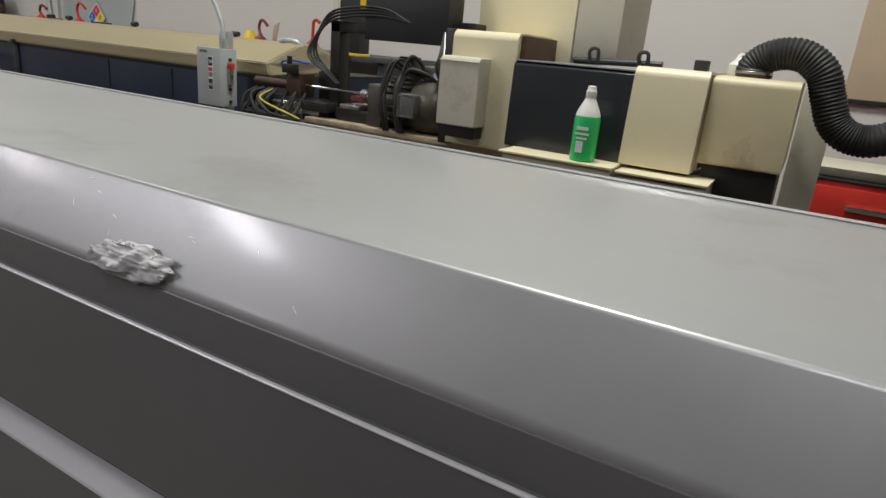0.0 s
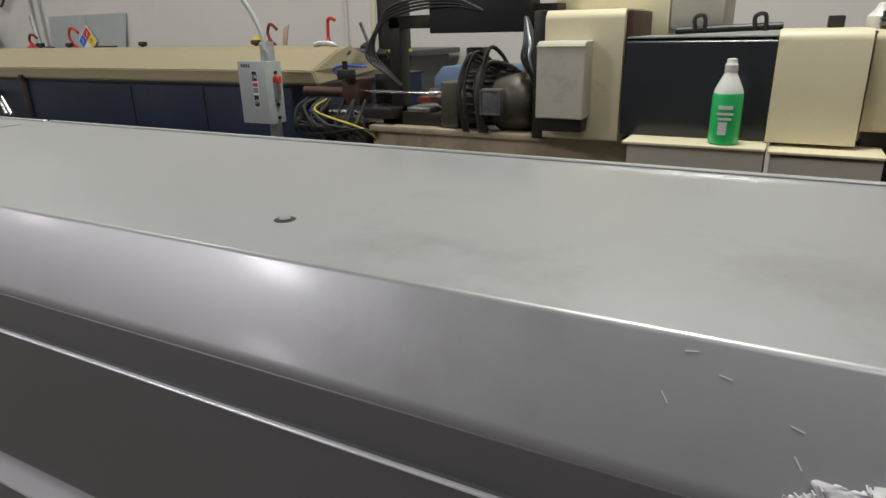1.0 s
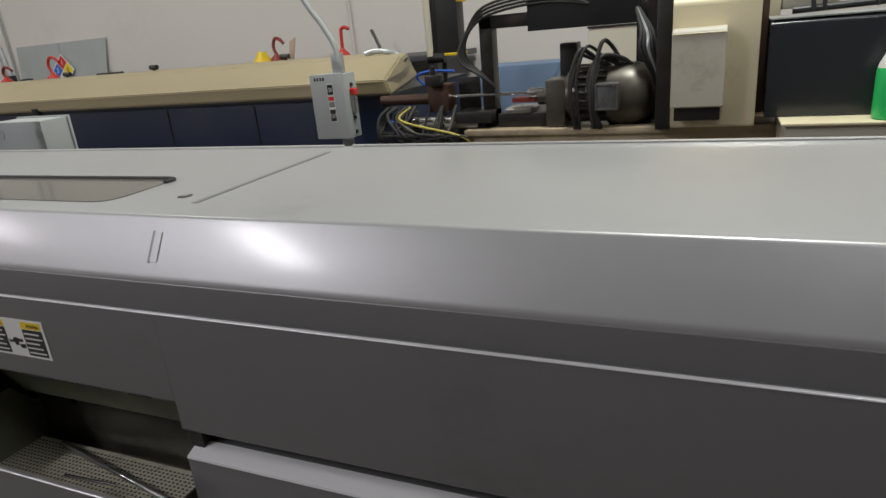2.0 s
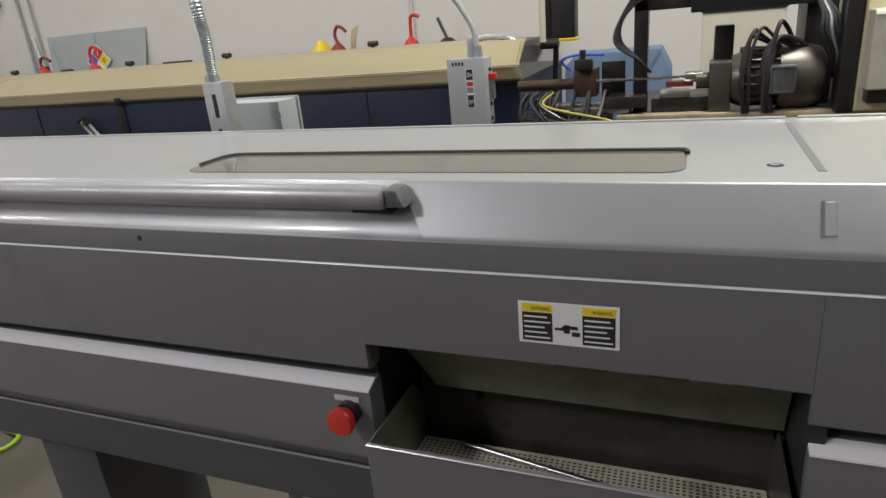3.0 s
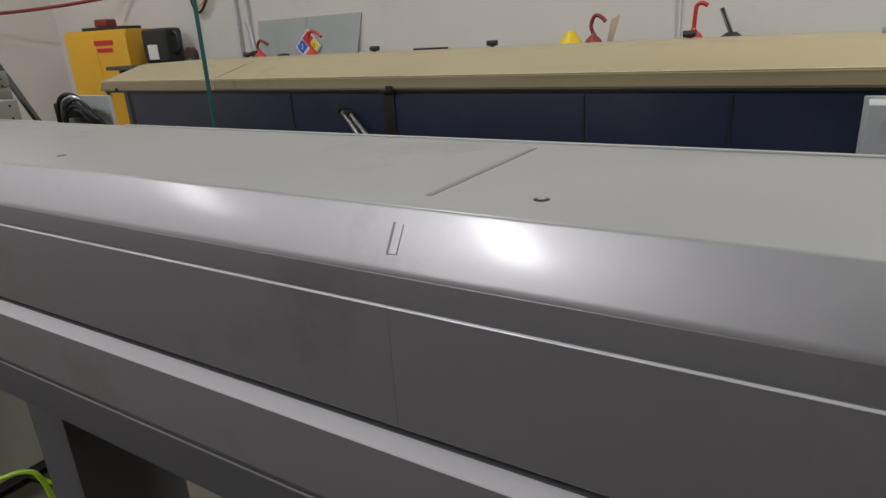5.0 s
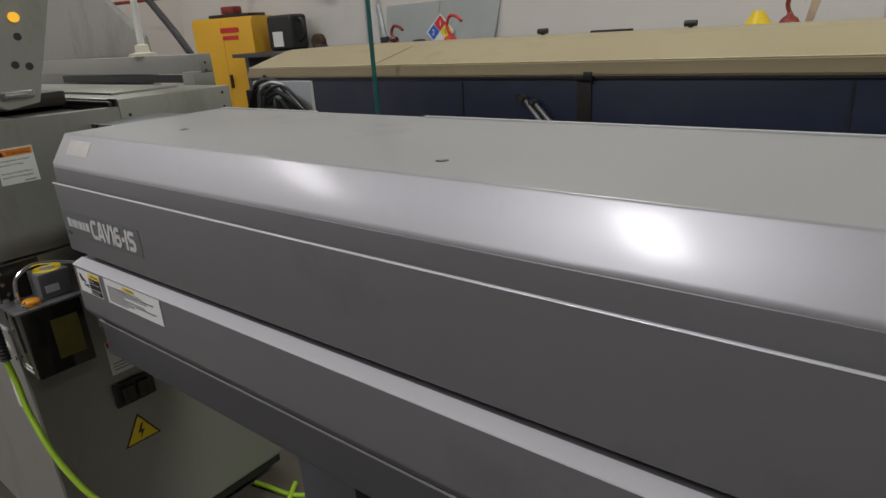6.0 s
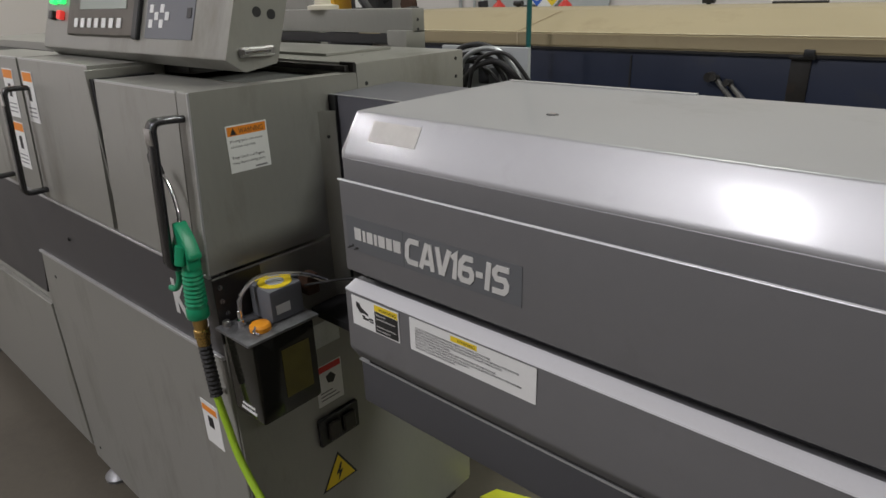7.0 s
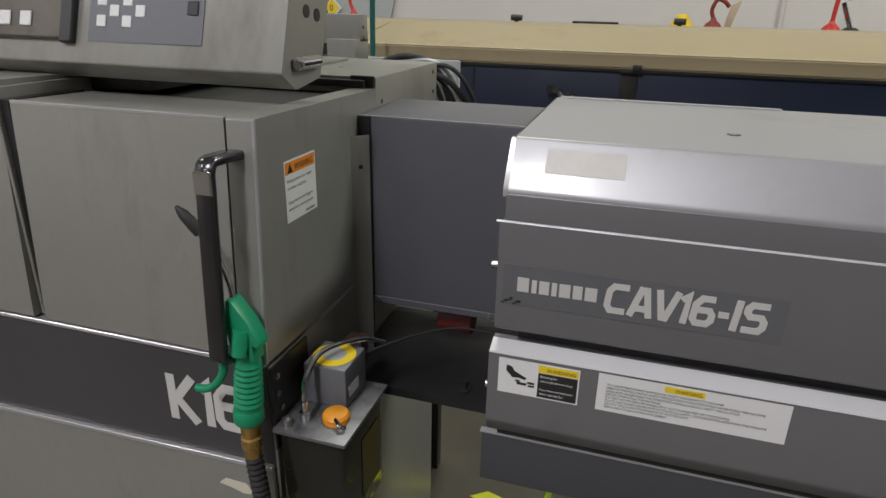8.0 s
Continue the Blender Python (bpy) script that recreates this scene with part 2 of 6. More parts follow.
def tube(points, r, n=12, closed=False, radii=None, caps=True):
    """A round tube swept along points."""
    pts = [Vector(p) for p in points]
    bm = bmesh.new()
    rings = []
    up = Vector((0.13, 0.31, 0.94))
    m = len(pts)
    for i, p in enumerate(pts):
        a = pts[(i - 1) % m] if closed or i else p
        b = pts[(i + 1) % m] if closed or i < m - 1 else p
        d = (b - a).normalized()
        side = d.cross(up)
        if side.length < 0.05:
            side = d.cross(Vector((1, 0, 0)))
        side.normalize()
        u2 = side.cross(d).normalized()
        up = u2
        q = radii[i] if radii else r
        rings.append([bm.verts.new(p + (side * math.cos(t) + u2 * math.sin(t)) * q) for t in [2 * math.pi * j / n for j in range(n)]])
    for i in range(m if closed else m - 1):
        a, b = rings[i], rings[(i + 1) % m]
        for j in range(n):
            bm.faces.new((a[j], a[(j + 1) % n], b[(j + 1) % n], b[j]))
    if caps and not closed:
        bm.faces.new(rings[0][::-1])
        bm.faces.new(rings[-1])
    return bm


def rod(p0, p1, r, r1=None, n=16, bev=0.0):
    bm = tube([p0, p1], r, n, radii=[r, r if r1 is None else r1])
    if bev:
        bmesh.ops.bevel(bm, geom=[e for e in bm.edges if e.calc_face_angle(0) > 1.0], offset=bev, segments=2, affect="EDGES", profile=0.6)
    return bm


def lathe_turn(at, prof, n=24, axis="z"):
    """A turned body from (radius, height) pairs."""
    bm = bmesh.new()
    rings = []
    for r, h in prof:
        ring = []
        for j in range(n):
            t = 2 * math.pi * j / n
            c, s = r * math.cos(t), r * math.sin(t)
            ring.append(bm.verts.new({"z": (c, s, h), "y": (c, h, s), "x": (h, c, s)}[axis]))
        rings.append(ring)
    for a, b in zip(rings, rings[1:]):
        for j in range(n):
            bm.faces.new((a[j], a[(j + 1) % n], b[(j + 1) % n], b[j]))
    bm.faces.new(rings[0][::-1])
    bm.faces.new(rings[-1])
    bmesh.ops.translate(bm, verts=bm.verts, vec=at)
    return bm


def merged(*bms):
    out = bmesh.new()
    for b in bms:
        me = bpy.data.meshes.new("t")
        b.to_mesh(me)
        b.free()
        out.from_mesh(me)
        bpy.data.meshes.remove(me)
    return out


def moved(bm, m):
    bm.transform(m)
    return bm


def smooth_path(points, steps=8):
    """A Catmull-Rom curve through points."""
    p = [Vector(q) for q in points]
    p = [p[0] * 2 - p[1]] + p + [p[-1] * 2 - p[-2]]
    out = []
    for i in range(1, len(p) - 2):
        for k in range(steps):
            t = k / steps
            a, b, c, d = p[i - 1], p[i], p[i + 1], p[i + 2]
            out.append(0.5 * ((2 * b) + (c - a) * t + (2 * a - 5 * b + 4 * c - d) * t * t + (3 * b - a - 3 * c + d) * t ** 3))
    out.append(p[-2])
    return out


def facing(o, u, v):
    """A frame with u to the right and v up on a face, its third axis out of it."""
    u, v = Vector(u).normalized(), Vector(v).normalized()
    n = u.cross(v)
    m = Matrix((u, v, n)).transposed().to_4x4()
    m.translation = o
    return m


def front(x, z, y):
    return facing((x, y, z), (1, 0, 0), (0, 0, 1))


def side(y, z, x):
    return facing((x, y, z), (0, 1, 0), (0, 0, 1))


def flat(m, x0, x1, y0, y1, h0=0.0, h1=0.0008, bev=0.0):
    return moved(box(x0, x1, y0, y1, h0, h1, bev, 1), m)


def letters(name, body, size, m, mat, parent, depth=0.0005, width=None, shear=0.0, label="", bold=0.0):
    """Lettering as a mesh; width stretches it to a length."""
    cu = bpy.data.curves.new(name, "FONT")
    cu.body, cu.size, cu.extrude, cu.shear, cu.offset, cu.resolution_u = body, size, depth, shear, bold, 3
    ob = bpy.data.objects.new(name, cu)
    scene.collection.objects.link(ob)
    me = bpy.data.meshes.new_from_object(ob.evaluated_get(bpy.context.evaluated_depsgraph_get()))
    bpy.data.objects.remove(ob)
    bpy.data.curves.remove(cu)
    bm = bmesh.new()
    bm.from_mesh(me)
    bpy.data.meshes.remove(me)
    if width and len(bm.verts):
        x0 = min(v.co.x for v in bm.verts)
        x1 = max(v.co.x for v in bm.verts)
        for v in bm.verts:
            v.co.x = (v.co.x - x0) * width / (x1 - x0)
    bm.transform(m)
    return part(name, bm, mat, parent, label)


def shift(m, x, y, z=0.0):
    return m @ Matrix.Translation((x, y, z))


# ---- setting ----
setting("floor", box(-12, 8, -9, 5, -0.12, 0, 0), FLOOR, "worn grey-brown concrete workshop floor", "floor")
setting("wall_north", box(-12, 8, 4.7, 4.9, 0, 6.0), WALL, "white painted workshop wall behind the machines", "wall")
# unseen wall, darkened so upright faces reflect less
setting("wall_south", box(-12, 8, -9.2, -9, 0, 6.0), DIMWALL, "unseen grey wall kept dark to cut reflections", "wall")
setting("wall_west", box(-12.2, -12, -9.2, 4.9, 0, 6.0), WALL, "white painted workshop end wall", "wall")
setting("wall_east", box(8, 8.2, -9.2, 4.9, 0, 6.0), WALL, "white painted workshop end wall", "wall")
setting("ceiling", box(-12.2, 8.2, -9.2, 4.9, 6.0, 6.15), CEIL, "white workshop ceiling", "ceiling")
# unseen housings, one over each lamp, the added ones included
for lx, ly, watts, bay in LAMPS:
    fx = thing("ceiling_light", (lx, ly, LAMP_Z), "unseen white high-bay ceiling light with a flat diffuser", "light", "high-bay lights")
    part("housing", box(lx - 0.34, lx + 0.34, ly - 0.70, ly + 0.70, LAMP_Z + 0.002, LAMP_Z + 0.09, 0.01), PLASTICWHITE, fx)
    for sx in (-0.55, 0.55):
        part("hanger", rod((lx, ly + sx, LAMP_Z + 0.085), (lx, ly + sx, 6.0), 0.006, n=8), STEEL, fx)

# ---- the bar feeder along which the camera goes ----
FX0, FX1 = -4.99, 1.30
feeder = thing("bar_feeder", (-1.8, 0.45, 0), "long silver-grey metal bar feeder with chamfered lid", "bar feeder")
OUTER = rounded([(0.650, 1.322), (0.650, 1.333), (0.285, 1.333), (0.2495, 1.2755), (0.2495, 1.236), (0.262, 1.236), (0.262, 1.270), (0.292, 1.322)],
                [0, 0.002, 0.003, 0.005, 0, 0, 0.004, 0.003], 5)
SX0, SX1 = -2.865, -2.105
cover = along_x(OUTER, FX0, SX0)
SCOOP = [(0.650, 1.322), (0.650, 1.333), (0.2865, 1.333), (0.2855, 1.3315)]
for k in range(1, 6):
    SCOOP.append((0.2850 - 0.0190 * k / 5, 1.331 - 0.045 * k / 5))
for k in range(1, 8):
    a = k / 8
    SCOOP.append((0.2660 * (1 - a) ** 2 + 2 * a * (1 - a) * 0.2595 + 0.2505 * a * a, 1.286 * (1 - a) ** 2 + 2 * a * (1 - a) * 1.2705 + 1.268 * a * a))
SCOOP += [(0.2505, 1.268), (0.2495, 1.266), (0.2495, 1.236), (0.262, 1.236), (0.262, 1.252), (0.315, 1.28), (0.315, 1.322)]
cover = merged(cover, along_x(SCOOP, SX0, SX1), along_x(OUTER, SX1, FX1))
for v in cover.verts:
    if abs(v.co.x - SX1) < 1e-5:
        v.co.x += 0.008 - max(0.0, v.co.z - 1.265) / 0.068 * 0.048
    elif abs(v.co.x - SX0) < 1e-5:
        v.co.x += max(0.0, 1.30 - v.co.z) * 0.35
lid = part("lid", cover, SILVER, feeder, "silver painted chamfered lid")
part("lid_end", along_x([(0.648, 1.320), (0.294, 1.320), (0.262, 1.272), (0.262, 1.238), (0.648, 1.238)], FX0 + 0.003, FX0 + 0.012), SILVER, feeder)
for x in (FX0 - 0.004,):
    part("end_strip", along_x([(0.296, 1.331), (0.287, 1.331), (0.252, 1.280), (0.252, 1.268), (0.258, 1.268), (0.260, 1.277)], x - 0.002, x + 0.004), TRIM, feeder, "bright edge strip")
# black strip draws the dark of the gap between lid and channel
part("end_gap", along_x([(0.646, 1.3325), (0.290, 1.3325), (0.256, 1.277), (0.256, 1.240), (0.262, 1.240), (0.262, 1.276), (0.293, 1.326), (0.646, 1.326)], FX0 - 0.0025, FX0 - 0.0005), BLACK, feeder, "black strip for the shaded gap at the lid's end")
# plate over the lid's upright strip, its shade put into a darker colour
part("shaded_skirt", along_x(rounded([(0.2492, 1.2725), (0.2484, 1.2715), (0.2484, 1.2360), (0.2600, 1.2355), (0.2600, 1.2362), (0.2492, 1.2368)], 0.0002, 1), FX0 - 0.001, FX1), PANEL, feeder, "skirt of the lid in a darker tone for its shade")
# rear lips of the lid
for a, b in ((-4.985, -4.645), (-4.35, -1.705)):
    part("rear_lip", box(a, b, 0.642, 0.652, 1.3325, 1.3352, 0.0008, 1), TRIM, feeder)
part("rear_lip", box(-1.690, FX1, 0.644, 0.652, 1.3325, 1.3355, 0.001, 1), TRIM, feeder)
# joints with slots on the bevel
for x in (-1.707, -3.319):
    part("lid_joint", box(x - 0.004, x + 0.004, 0.330, 0.605, 1.3328, 1.3336), SEAMGREY, feeder, "dark joint strip across the lid")
    m = facing((x, 0.2670, 1.3042), (1, 0, 0), (0, 0.0355, 0.0575))
    # flat dark bar paints the shaded left side of the recess
    part("slot_shade", flat(m, -0.0078, -0.0048, -0.017, 0.017, -0.001, 0.0006), PLATE, feeder)
    part("slot_rim", flat(m, -0.0048, 0.0050, -0.016, 0.016, -0.001, 0.0009, 0.0004), SILVER, feeder)
# screws in the lid
for x, y in ((-0.912, 0.353), (-1.746, 0.357), (-3.201, 0.354), (-4.079, 0.355), (-4.74, 0.40)):
    part("screw_hole", lathe_turn((x, y, 1.3325), [(0.0085, 0), (0.0085, 0.0008), (0.007, 0.0010)], 20), BLACK, feeder)
    part("screw", lathe_turn((x, y, 1.3335), [(0.0048, -0.0005), (0.0048, 0.0008), (0.002, 0.0010)], 14), CHROME, feeder)
for x in (-1.85, -2.0, -2.15, -2.3, -2.45):
    for y in (0.313, 0.447):
        part("rivet", lathe_turn((x, y, 1.3328), [(0.0028, 0), (0.0028, 0.0008)], 10), TRIM, feeder)
# window in the lid
WX0, WX1, WY0, WY1 = -2.503, -1.832, 0.322, 0.432
ring_out = rounded([(WX0, WY0), (WX1, WY0), (WX1, WY1), (WX0, WY1)], 0.030, 5)
part("window_pane", along_z(ring_out, 1.3326, 1.3340), WINDOWPANE, feeder, "smoked glossy window pane")
gk = [(x, y, 1.3345) for x, y in rounded([(WX0, WY0 + 0.04), (WX0, WY1), (WX1, WY1), (WX1, WY0 + 0.09)], [0, 0.03, 0.03, 0], 5)]
part("gasket", tube(gk, 0.0032, 8), RUBBER, feeder, "black rubber window gasket")
# grip bar
bar = part("grip_bar", tube([(-2.918, 0.251, 1.322), (-2.916, 0.251, 1.322), (-2.911, 0.251, 1.322), (-2.155, 0.251, 1.322), (-2.149, 0.251, 1.322), (-2.147, 0.251, 1.322)], 0.0145, 28,
                            radii=[0.0095, 0.0128, 0.0145, 0.0145, 0.0132, 0.0100]), SILVER, feeder, "long rounded silver grip bar")
# darker block over the bar's end, the dark it reflects is in the colour
part("bar_end", extrude([(-2.149, 0.245, 1.332), (-2.132, 0.245, 1.332), (-2.122, 0.245, 1.311), (-2.149, 0.245, 1.311)], (0, 0.034, 0), 0.004), DULLPLATE, bar, "end of the grip bar darkened for its reflection")
for x, w in ((-2.865, 0.018), (-2.168, 0.026)):
    part("grip_bracket", box(x - w, x + w, 0.252, 0.300, 1.302, 1.309, 0.002), BLACKSTEEL, bar)
# front panels
UP = rounded([(0.2485, 1.2405), (0.2425, 1.2405), (0.2425, 1.098), (0.262, 1.094), (0.275, 1.094), (0.275, 1.235), (0.2485, 1.235)], [0, 0.0015, 0.004, 0.003, 0, 0, 0], 3)
# thin pale strip draws the highlight along the folded edge
part("panel_edge", along_x(rounded([(0.2444, 1.2414), (0.2432, 1.2414), (0.2417, 1.2402), (0.2417, 1.2394), (0.2444, 1.2394)], [0, 0.0008, 0.0005, 0, 0], 2), FX0 - 0.010, FX1), EDGEWHITE, feeder, "folded panel edge with its highlight painted on")
for a, b in ((FX0 - 0.006, -3.3194), (-3.3190, -1.7080), (-1.7076, FX1)):
    if a < -3 and b > -2:
        pr = part("upper_panel", along_x(UP, a, -2.196), PANEL, feeder)
        UPS = rounded([(0.2485, 1.2405), (0.2425, 1.2405), (0.2425, 1.133), (0.262, 1.131), (0.275, 1.133), (0.275, 1.235), (0.2485, 1.235)], [0, 0.0015, 0.003, 0.002, 0, 0, 0], 3)
        part("upper_panel", along_x(UPS, -2.196, b), PANEL, feeder)
    else:
        part("upper_panel", along_x(UP, a, b), PANEL, feeder)
LOW = rounded([(0.272, 1.0750), (0.258, 1.0740), (0.2385, 1.0665), (0.2375, 0.963), (0.253, 0.938), (0.272, 0.938)], [0, 0.001, 0.002, 0.004, 0.003, 0], 3)
for a, b in ((FX0 - 0.010, -2.197), (-1.706, FX1)):
    lp = part("lower_panel", along_x(LOW, a, b), PANEL, feeder)
    # top of the lower panel, coloured paler as if lit from above
    part("ledge", along_x([(0.2590, 1.0765), (0.2375, 1.0685), (0.2368, 1.0660), (0.2590, 1.0738)], a + 0.001, b - 0.001), LEDGE, lp, "sloping ledge in a paler tone for its lit top")
part("inner_body", box(FX0 + 0.02, -2.22, 0.272, 0.640, 0.93, 1.236), BEAM, feeder)
part("inner_body", box(-1.69, FX1 - 0.01, 0.272, 0.640, 0.93, 1.236), BEAM, feeder)
part("inner_body", box(-2.22, -1.69, 0.46, 0.640, 0.93, 1.236), BEAM, feeder)
part("back_panel", box(FX0 + 0.01, FX1, 0.640, 0.648, 0.93, 1.322), PANEL, feeder)
BE = rounded([(0.266, 0.922), (0.266, 0.838), (0.60, 0.838), (0.60, 0.922)], 0.004, 3)
part("beam", along_x(BE, FX0 - 0.020, -2.215), BEAM, feeder, "dark grey support beam")
part("beam", along_x(BE, -1.700, FX1), BEAM, feeder, "dark grey support beam")
part("beam", box(-2.215, -1.700, 0.266, 0.60, 0.838, 0.888), BEAM, feeder)
for a, b in ((FX0 + 0.002, -2.222), (-1.70, FX1)):
    # black filler gives the gap above the beam its shade
    part("shadow_gap", box(a, b, 0.264, 0.2725, 0.9240, 0.9378), BLACK, feeder)
for a, b in ((FX0 - 0.022, -2.215), (-1.70, FX1)):
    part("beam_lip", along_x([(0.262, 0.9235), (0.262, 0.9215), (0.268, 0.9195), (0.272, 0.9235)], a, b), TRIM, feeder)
for x in (-4.36, -2.95, -0.9, 0.9):
    leg = part("leg", box(x - 0.075, x + 0.075, 0.32, 0.56, 0.02, 0.838, 0.006), BEAM, feeder, "dark grey square leg")
    part("foot_plate", box(x - 0.12, x + 0.12, 0.27, 0.61, 0.0, 0.02, 0.003), BLACKSTEEL, leg)
# strip hole and stains
part("strip_hole", lathe_turn((-2.531, 0.2486, 1.2585), [(0.0042, 0), (0.0042, -0.0006)], 16, "y"), BLACK, feeder)
m = facing((-4.905, 0.2670, 1.3042), (1, 0, 0), (0, 0.0355, 0.0575))
tp = part("tape_label", flat(m, -0.046, 0.044, -0.008, 0.022, 0.0, 0.0005), PALETAPE, feeder, "pale peeling strip of tape")
rs = random.Random(11)
for k in range(9):
    m = facing((rs.uniform(-0.62, -0.30), 0.0, 0.0), (1, 0, 0), (0, 0.0355, 0.0575))
    f = rs.uniform(0.15, 0.9)
    m.translation = (m.translation.x, 0.2495 + 0.0355 * f, 1.2755 + 0.0575 * f)
    part("scratch", moved(box(-0.003, 0.003, -0.0003, 0.0003, 0.0, 0.0004), m @ pose(0, 0, 0, 0, 0, rs.uniform(-60, 10))), LEDGE, feeder)
# end hardware
for z in (1.176, 1.002):
    part("side_screw", rod((FX0 - 0.004, 0.262, z), (FX0 - 0.017, 0.262, z), 0.005, n=12), STEEL, feeder)
# stop button
es = part("button_base", rod((-2.229, 0.246, 1.035), (-2.229, 0.226, 1.035), 0.0165, n=24), BLACK, feeder)
part("stop_button", lathe_turn((-2.229, 0, 1.035), [(0.012, 0.228), (0.0125, 0.220), (0.0185, 0.217), (0.0195, 0.211), (0.0170, 0.206), (0.010, 0.2045)], 28, "y"), RED, es, "red emergency stop button")
part("button_label", flat(front(-2.232, 1.053, 0.2376), -0.018, 0.018, -0.004, 0.004, 0, 0.0006), LETTER, feeder)
# receiving tray
tx0, tx1, tz = -2.190, -1.716, 1.015
# side walls coloured near black for the shade inside the opening
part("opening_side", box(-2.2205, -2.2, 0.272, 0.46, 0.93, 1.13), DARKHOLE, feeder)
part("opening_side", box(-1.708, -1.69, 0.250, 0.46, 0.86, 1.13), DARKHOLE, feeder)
part("opening_roof", box(-2.2, -1.70, 0.262, 0.46, 1.134, 1.14), TRAYPAINT, feeder)
part("chute", extrude([(-2.196, 0.300, 1.133), (-1.712, 0.300, 1.133), (-1.712, 0.345, 1.018), (-2.150, 0.345, 1.018)], (0, 0.002, 0.001)), TRAYPAINT, feeder, "oily sheet-metal chute")
tray = part("parts_tray", box(tx0, tx1, 0.200, 0.203, 0.895, tz, 0.001, 1), PANEL, feeder, "grey sheet-metal parts tray with oily rods")
part("tray_side", along_x([(0.203, 0.897), (0.203, tz), (0.345, tz), (0.375, 0.975), (0.43, 0.96), (0.43, 0.897)], tx0, tx0 + 0.002), TRAYPAINT, tray)
# right side and back in a darker tone than the left side
part("tray_side", along_x([(0.203, 0.897), (0.203, tz), (0.345, tz), (0.375, 0.975), (0.43, 0.96), (0.43, 0.897)], tx1 - 0.002, tx1), DARKTRAY, tray)
part("tray_back", box(tx0, tx1, 0.38, 0.383, 0.897, 1.03), DARKTRAY, tray, "dark back plate")
part("back_bolt", rod((-2.10, 0.38, 0.985), (-2.10, 0.374, 0.985), 0.005, n=10), BLACKSTEEL, tray)
part("tray_lip", box(tx0, tx1, 0.198, 0.2045, tz - 0.0005, tz + 0.0025, 0.001, 1), TRIM, tray)
part("tray_floor", box(tx0, tx1, 0.203, 0.43, 0.895, 0.898), TRAYPAINT, tray)
mesh_bm = bmesh.new()
for i in range(58):
    for j in range(24):
        x, y = tx0 + 0.010 + i * 0.0079, 0.212 + j * 0.0063
        vs = [mesh_bm.verts.new((x + dx * 0.0022, y + dy * 0.0016, 0.9118)) for dx, dy in ((-1, -1), (1, -1), (1, 1), (-1, 1))]
        mesh_bm.faces.new(vs)
tagged(part("grating_pattern", mesh_bm, DARKTRAY, tray), kind="stuff")
part("tray_grating", box(tx0 + 0.004, tx1 - 0.004, 0.206, 0.366, 0.908, 0.9112), GRATING, tray, "perforated oily metal grating")
feed_rod = tagged(part("metal_rod", rod((-2.12, 0.355, 0.9165), (-1.77, 0.290, 0.9165), 0.0045), STEEL), "thin shiny steel rod lying in the tray", "rod")
rod2 = tagged(part("metal_rod", rod((-2.045, 0.300, 0.9150), (-1.950, 0.306, 0.9150), 0.0028), CHROME), "short bright steel rod lying in the tray", "rod")
rod3 = tagged(part("metal_washer", lathe_turn((-2.135, 0.262, 0.9120), [(0.016, 0), (0.016, 0.003), (0.010, 0.006)], 20), BLACKSTEEL), "oily dark metal ring in the tray", "ring")
# stains below the opening's edge
for i, (x, w) in enumerate(((-1.93, 0.05), (-1.84, 0.035), (-1.76, 0.03))):
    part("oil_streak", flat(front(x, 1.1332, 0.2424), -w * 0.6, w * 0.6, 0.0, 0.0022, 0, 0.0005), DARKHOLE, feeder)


def warning_face(m, w, h, parent, header, lines, inkmat=INK, text=None):
    """The coloured head and the lines of a warning label."""
    st = part("warning_sticker", flat(m, 0, w, 0, h), LABELWHITE, parent)
    part("sticker_head", flat(m, w * 0.03, w * 0.97, h * 0.78, h * 0.97, 0.0008, 0.0012), header, st)
    letters("head_text", "WARNING", h * 0.15, shift(m, w * 0.30, h * 0.815, 0.0012), INK, st, 0.0002, w * 0.60)
    tri = [(w * 0.09, h * 0.80), (w * 0.25, h * 0.80), (w * 0.17, h * 0.945)]
    bm = extrude([(x, y, 0.0012) for x, y in tri], (0, 0, 0.0003))
    part("head_triangle", moved(bm, m), INK, st)
    for k, (y, a, b) in enumerate(lines):
        part("text_line", flat(m, w * a, w * b, h * y, h * (y + 0.035), 0.0008, 0.0011), inkmat, st)
    return st


# double warning sticker over the tray
m = front(-1.997, 1.161, 0.2424)
sw, sh = 0.108, 0.050
ws = part("warning_sticker", flat(m, 0, sw, 0, sh), LABELWHITE, feeder, "white, yellow and black pinch-point warning sticker")
for a, b in ((0.04, 0.345), (0.645, 0.96)):
    part("sticker_head", flat(m, sw * a, sw * b, sh * 0.77, sh * 0.95, 0.0008, 0.0012), LABELYELLOW, ws)
    part("sticker_field", flat(m, sw * a, sw * b, sh * 0.06, sh * 0.75, 0.0008, 0.0012), INK, ws)
    for k in range(5):
        part("text_line", flat(m, sw * (a + 0.02), sw * (b - 0.02 - 0.03 * (k % 3)), sh * (0.13 + 0.125 * k), sh * (0.165 + 0.125 * k), 0.0012, 0.0015), LABELWHITE, ws)
    letters("head_text", "WARNING", sh * 0.12, shift(m, sw * (a + 0.09), sh * 0.81, 0.0012), INK, ws, 0.0002, sw * 0.2)
gl = [(0.37, 0.36, 0.46, 0.42), (0.46, 0.30, 0.52, 0.50), (0.52, 0.40, 0.60, 0.48), (0.54, 0.24, 0.62, 0.34), (0.44, 0.42, 0.50, 0.46)]
for a, b, c, d in gl:
    part("pictogram_bar", moved(box(sw * a, sw * c, sh * b, sh * d, 0.0008, 0.0013), m), INK, ws)

# stickers by the lathe end
m = front(-4.986, 1.011, 0.2376)
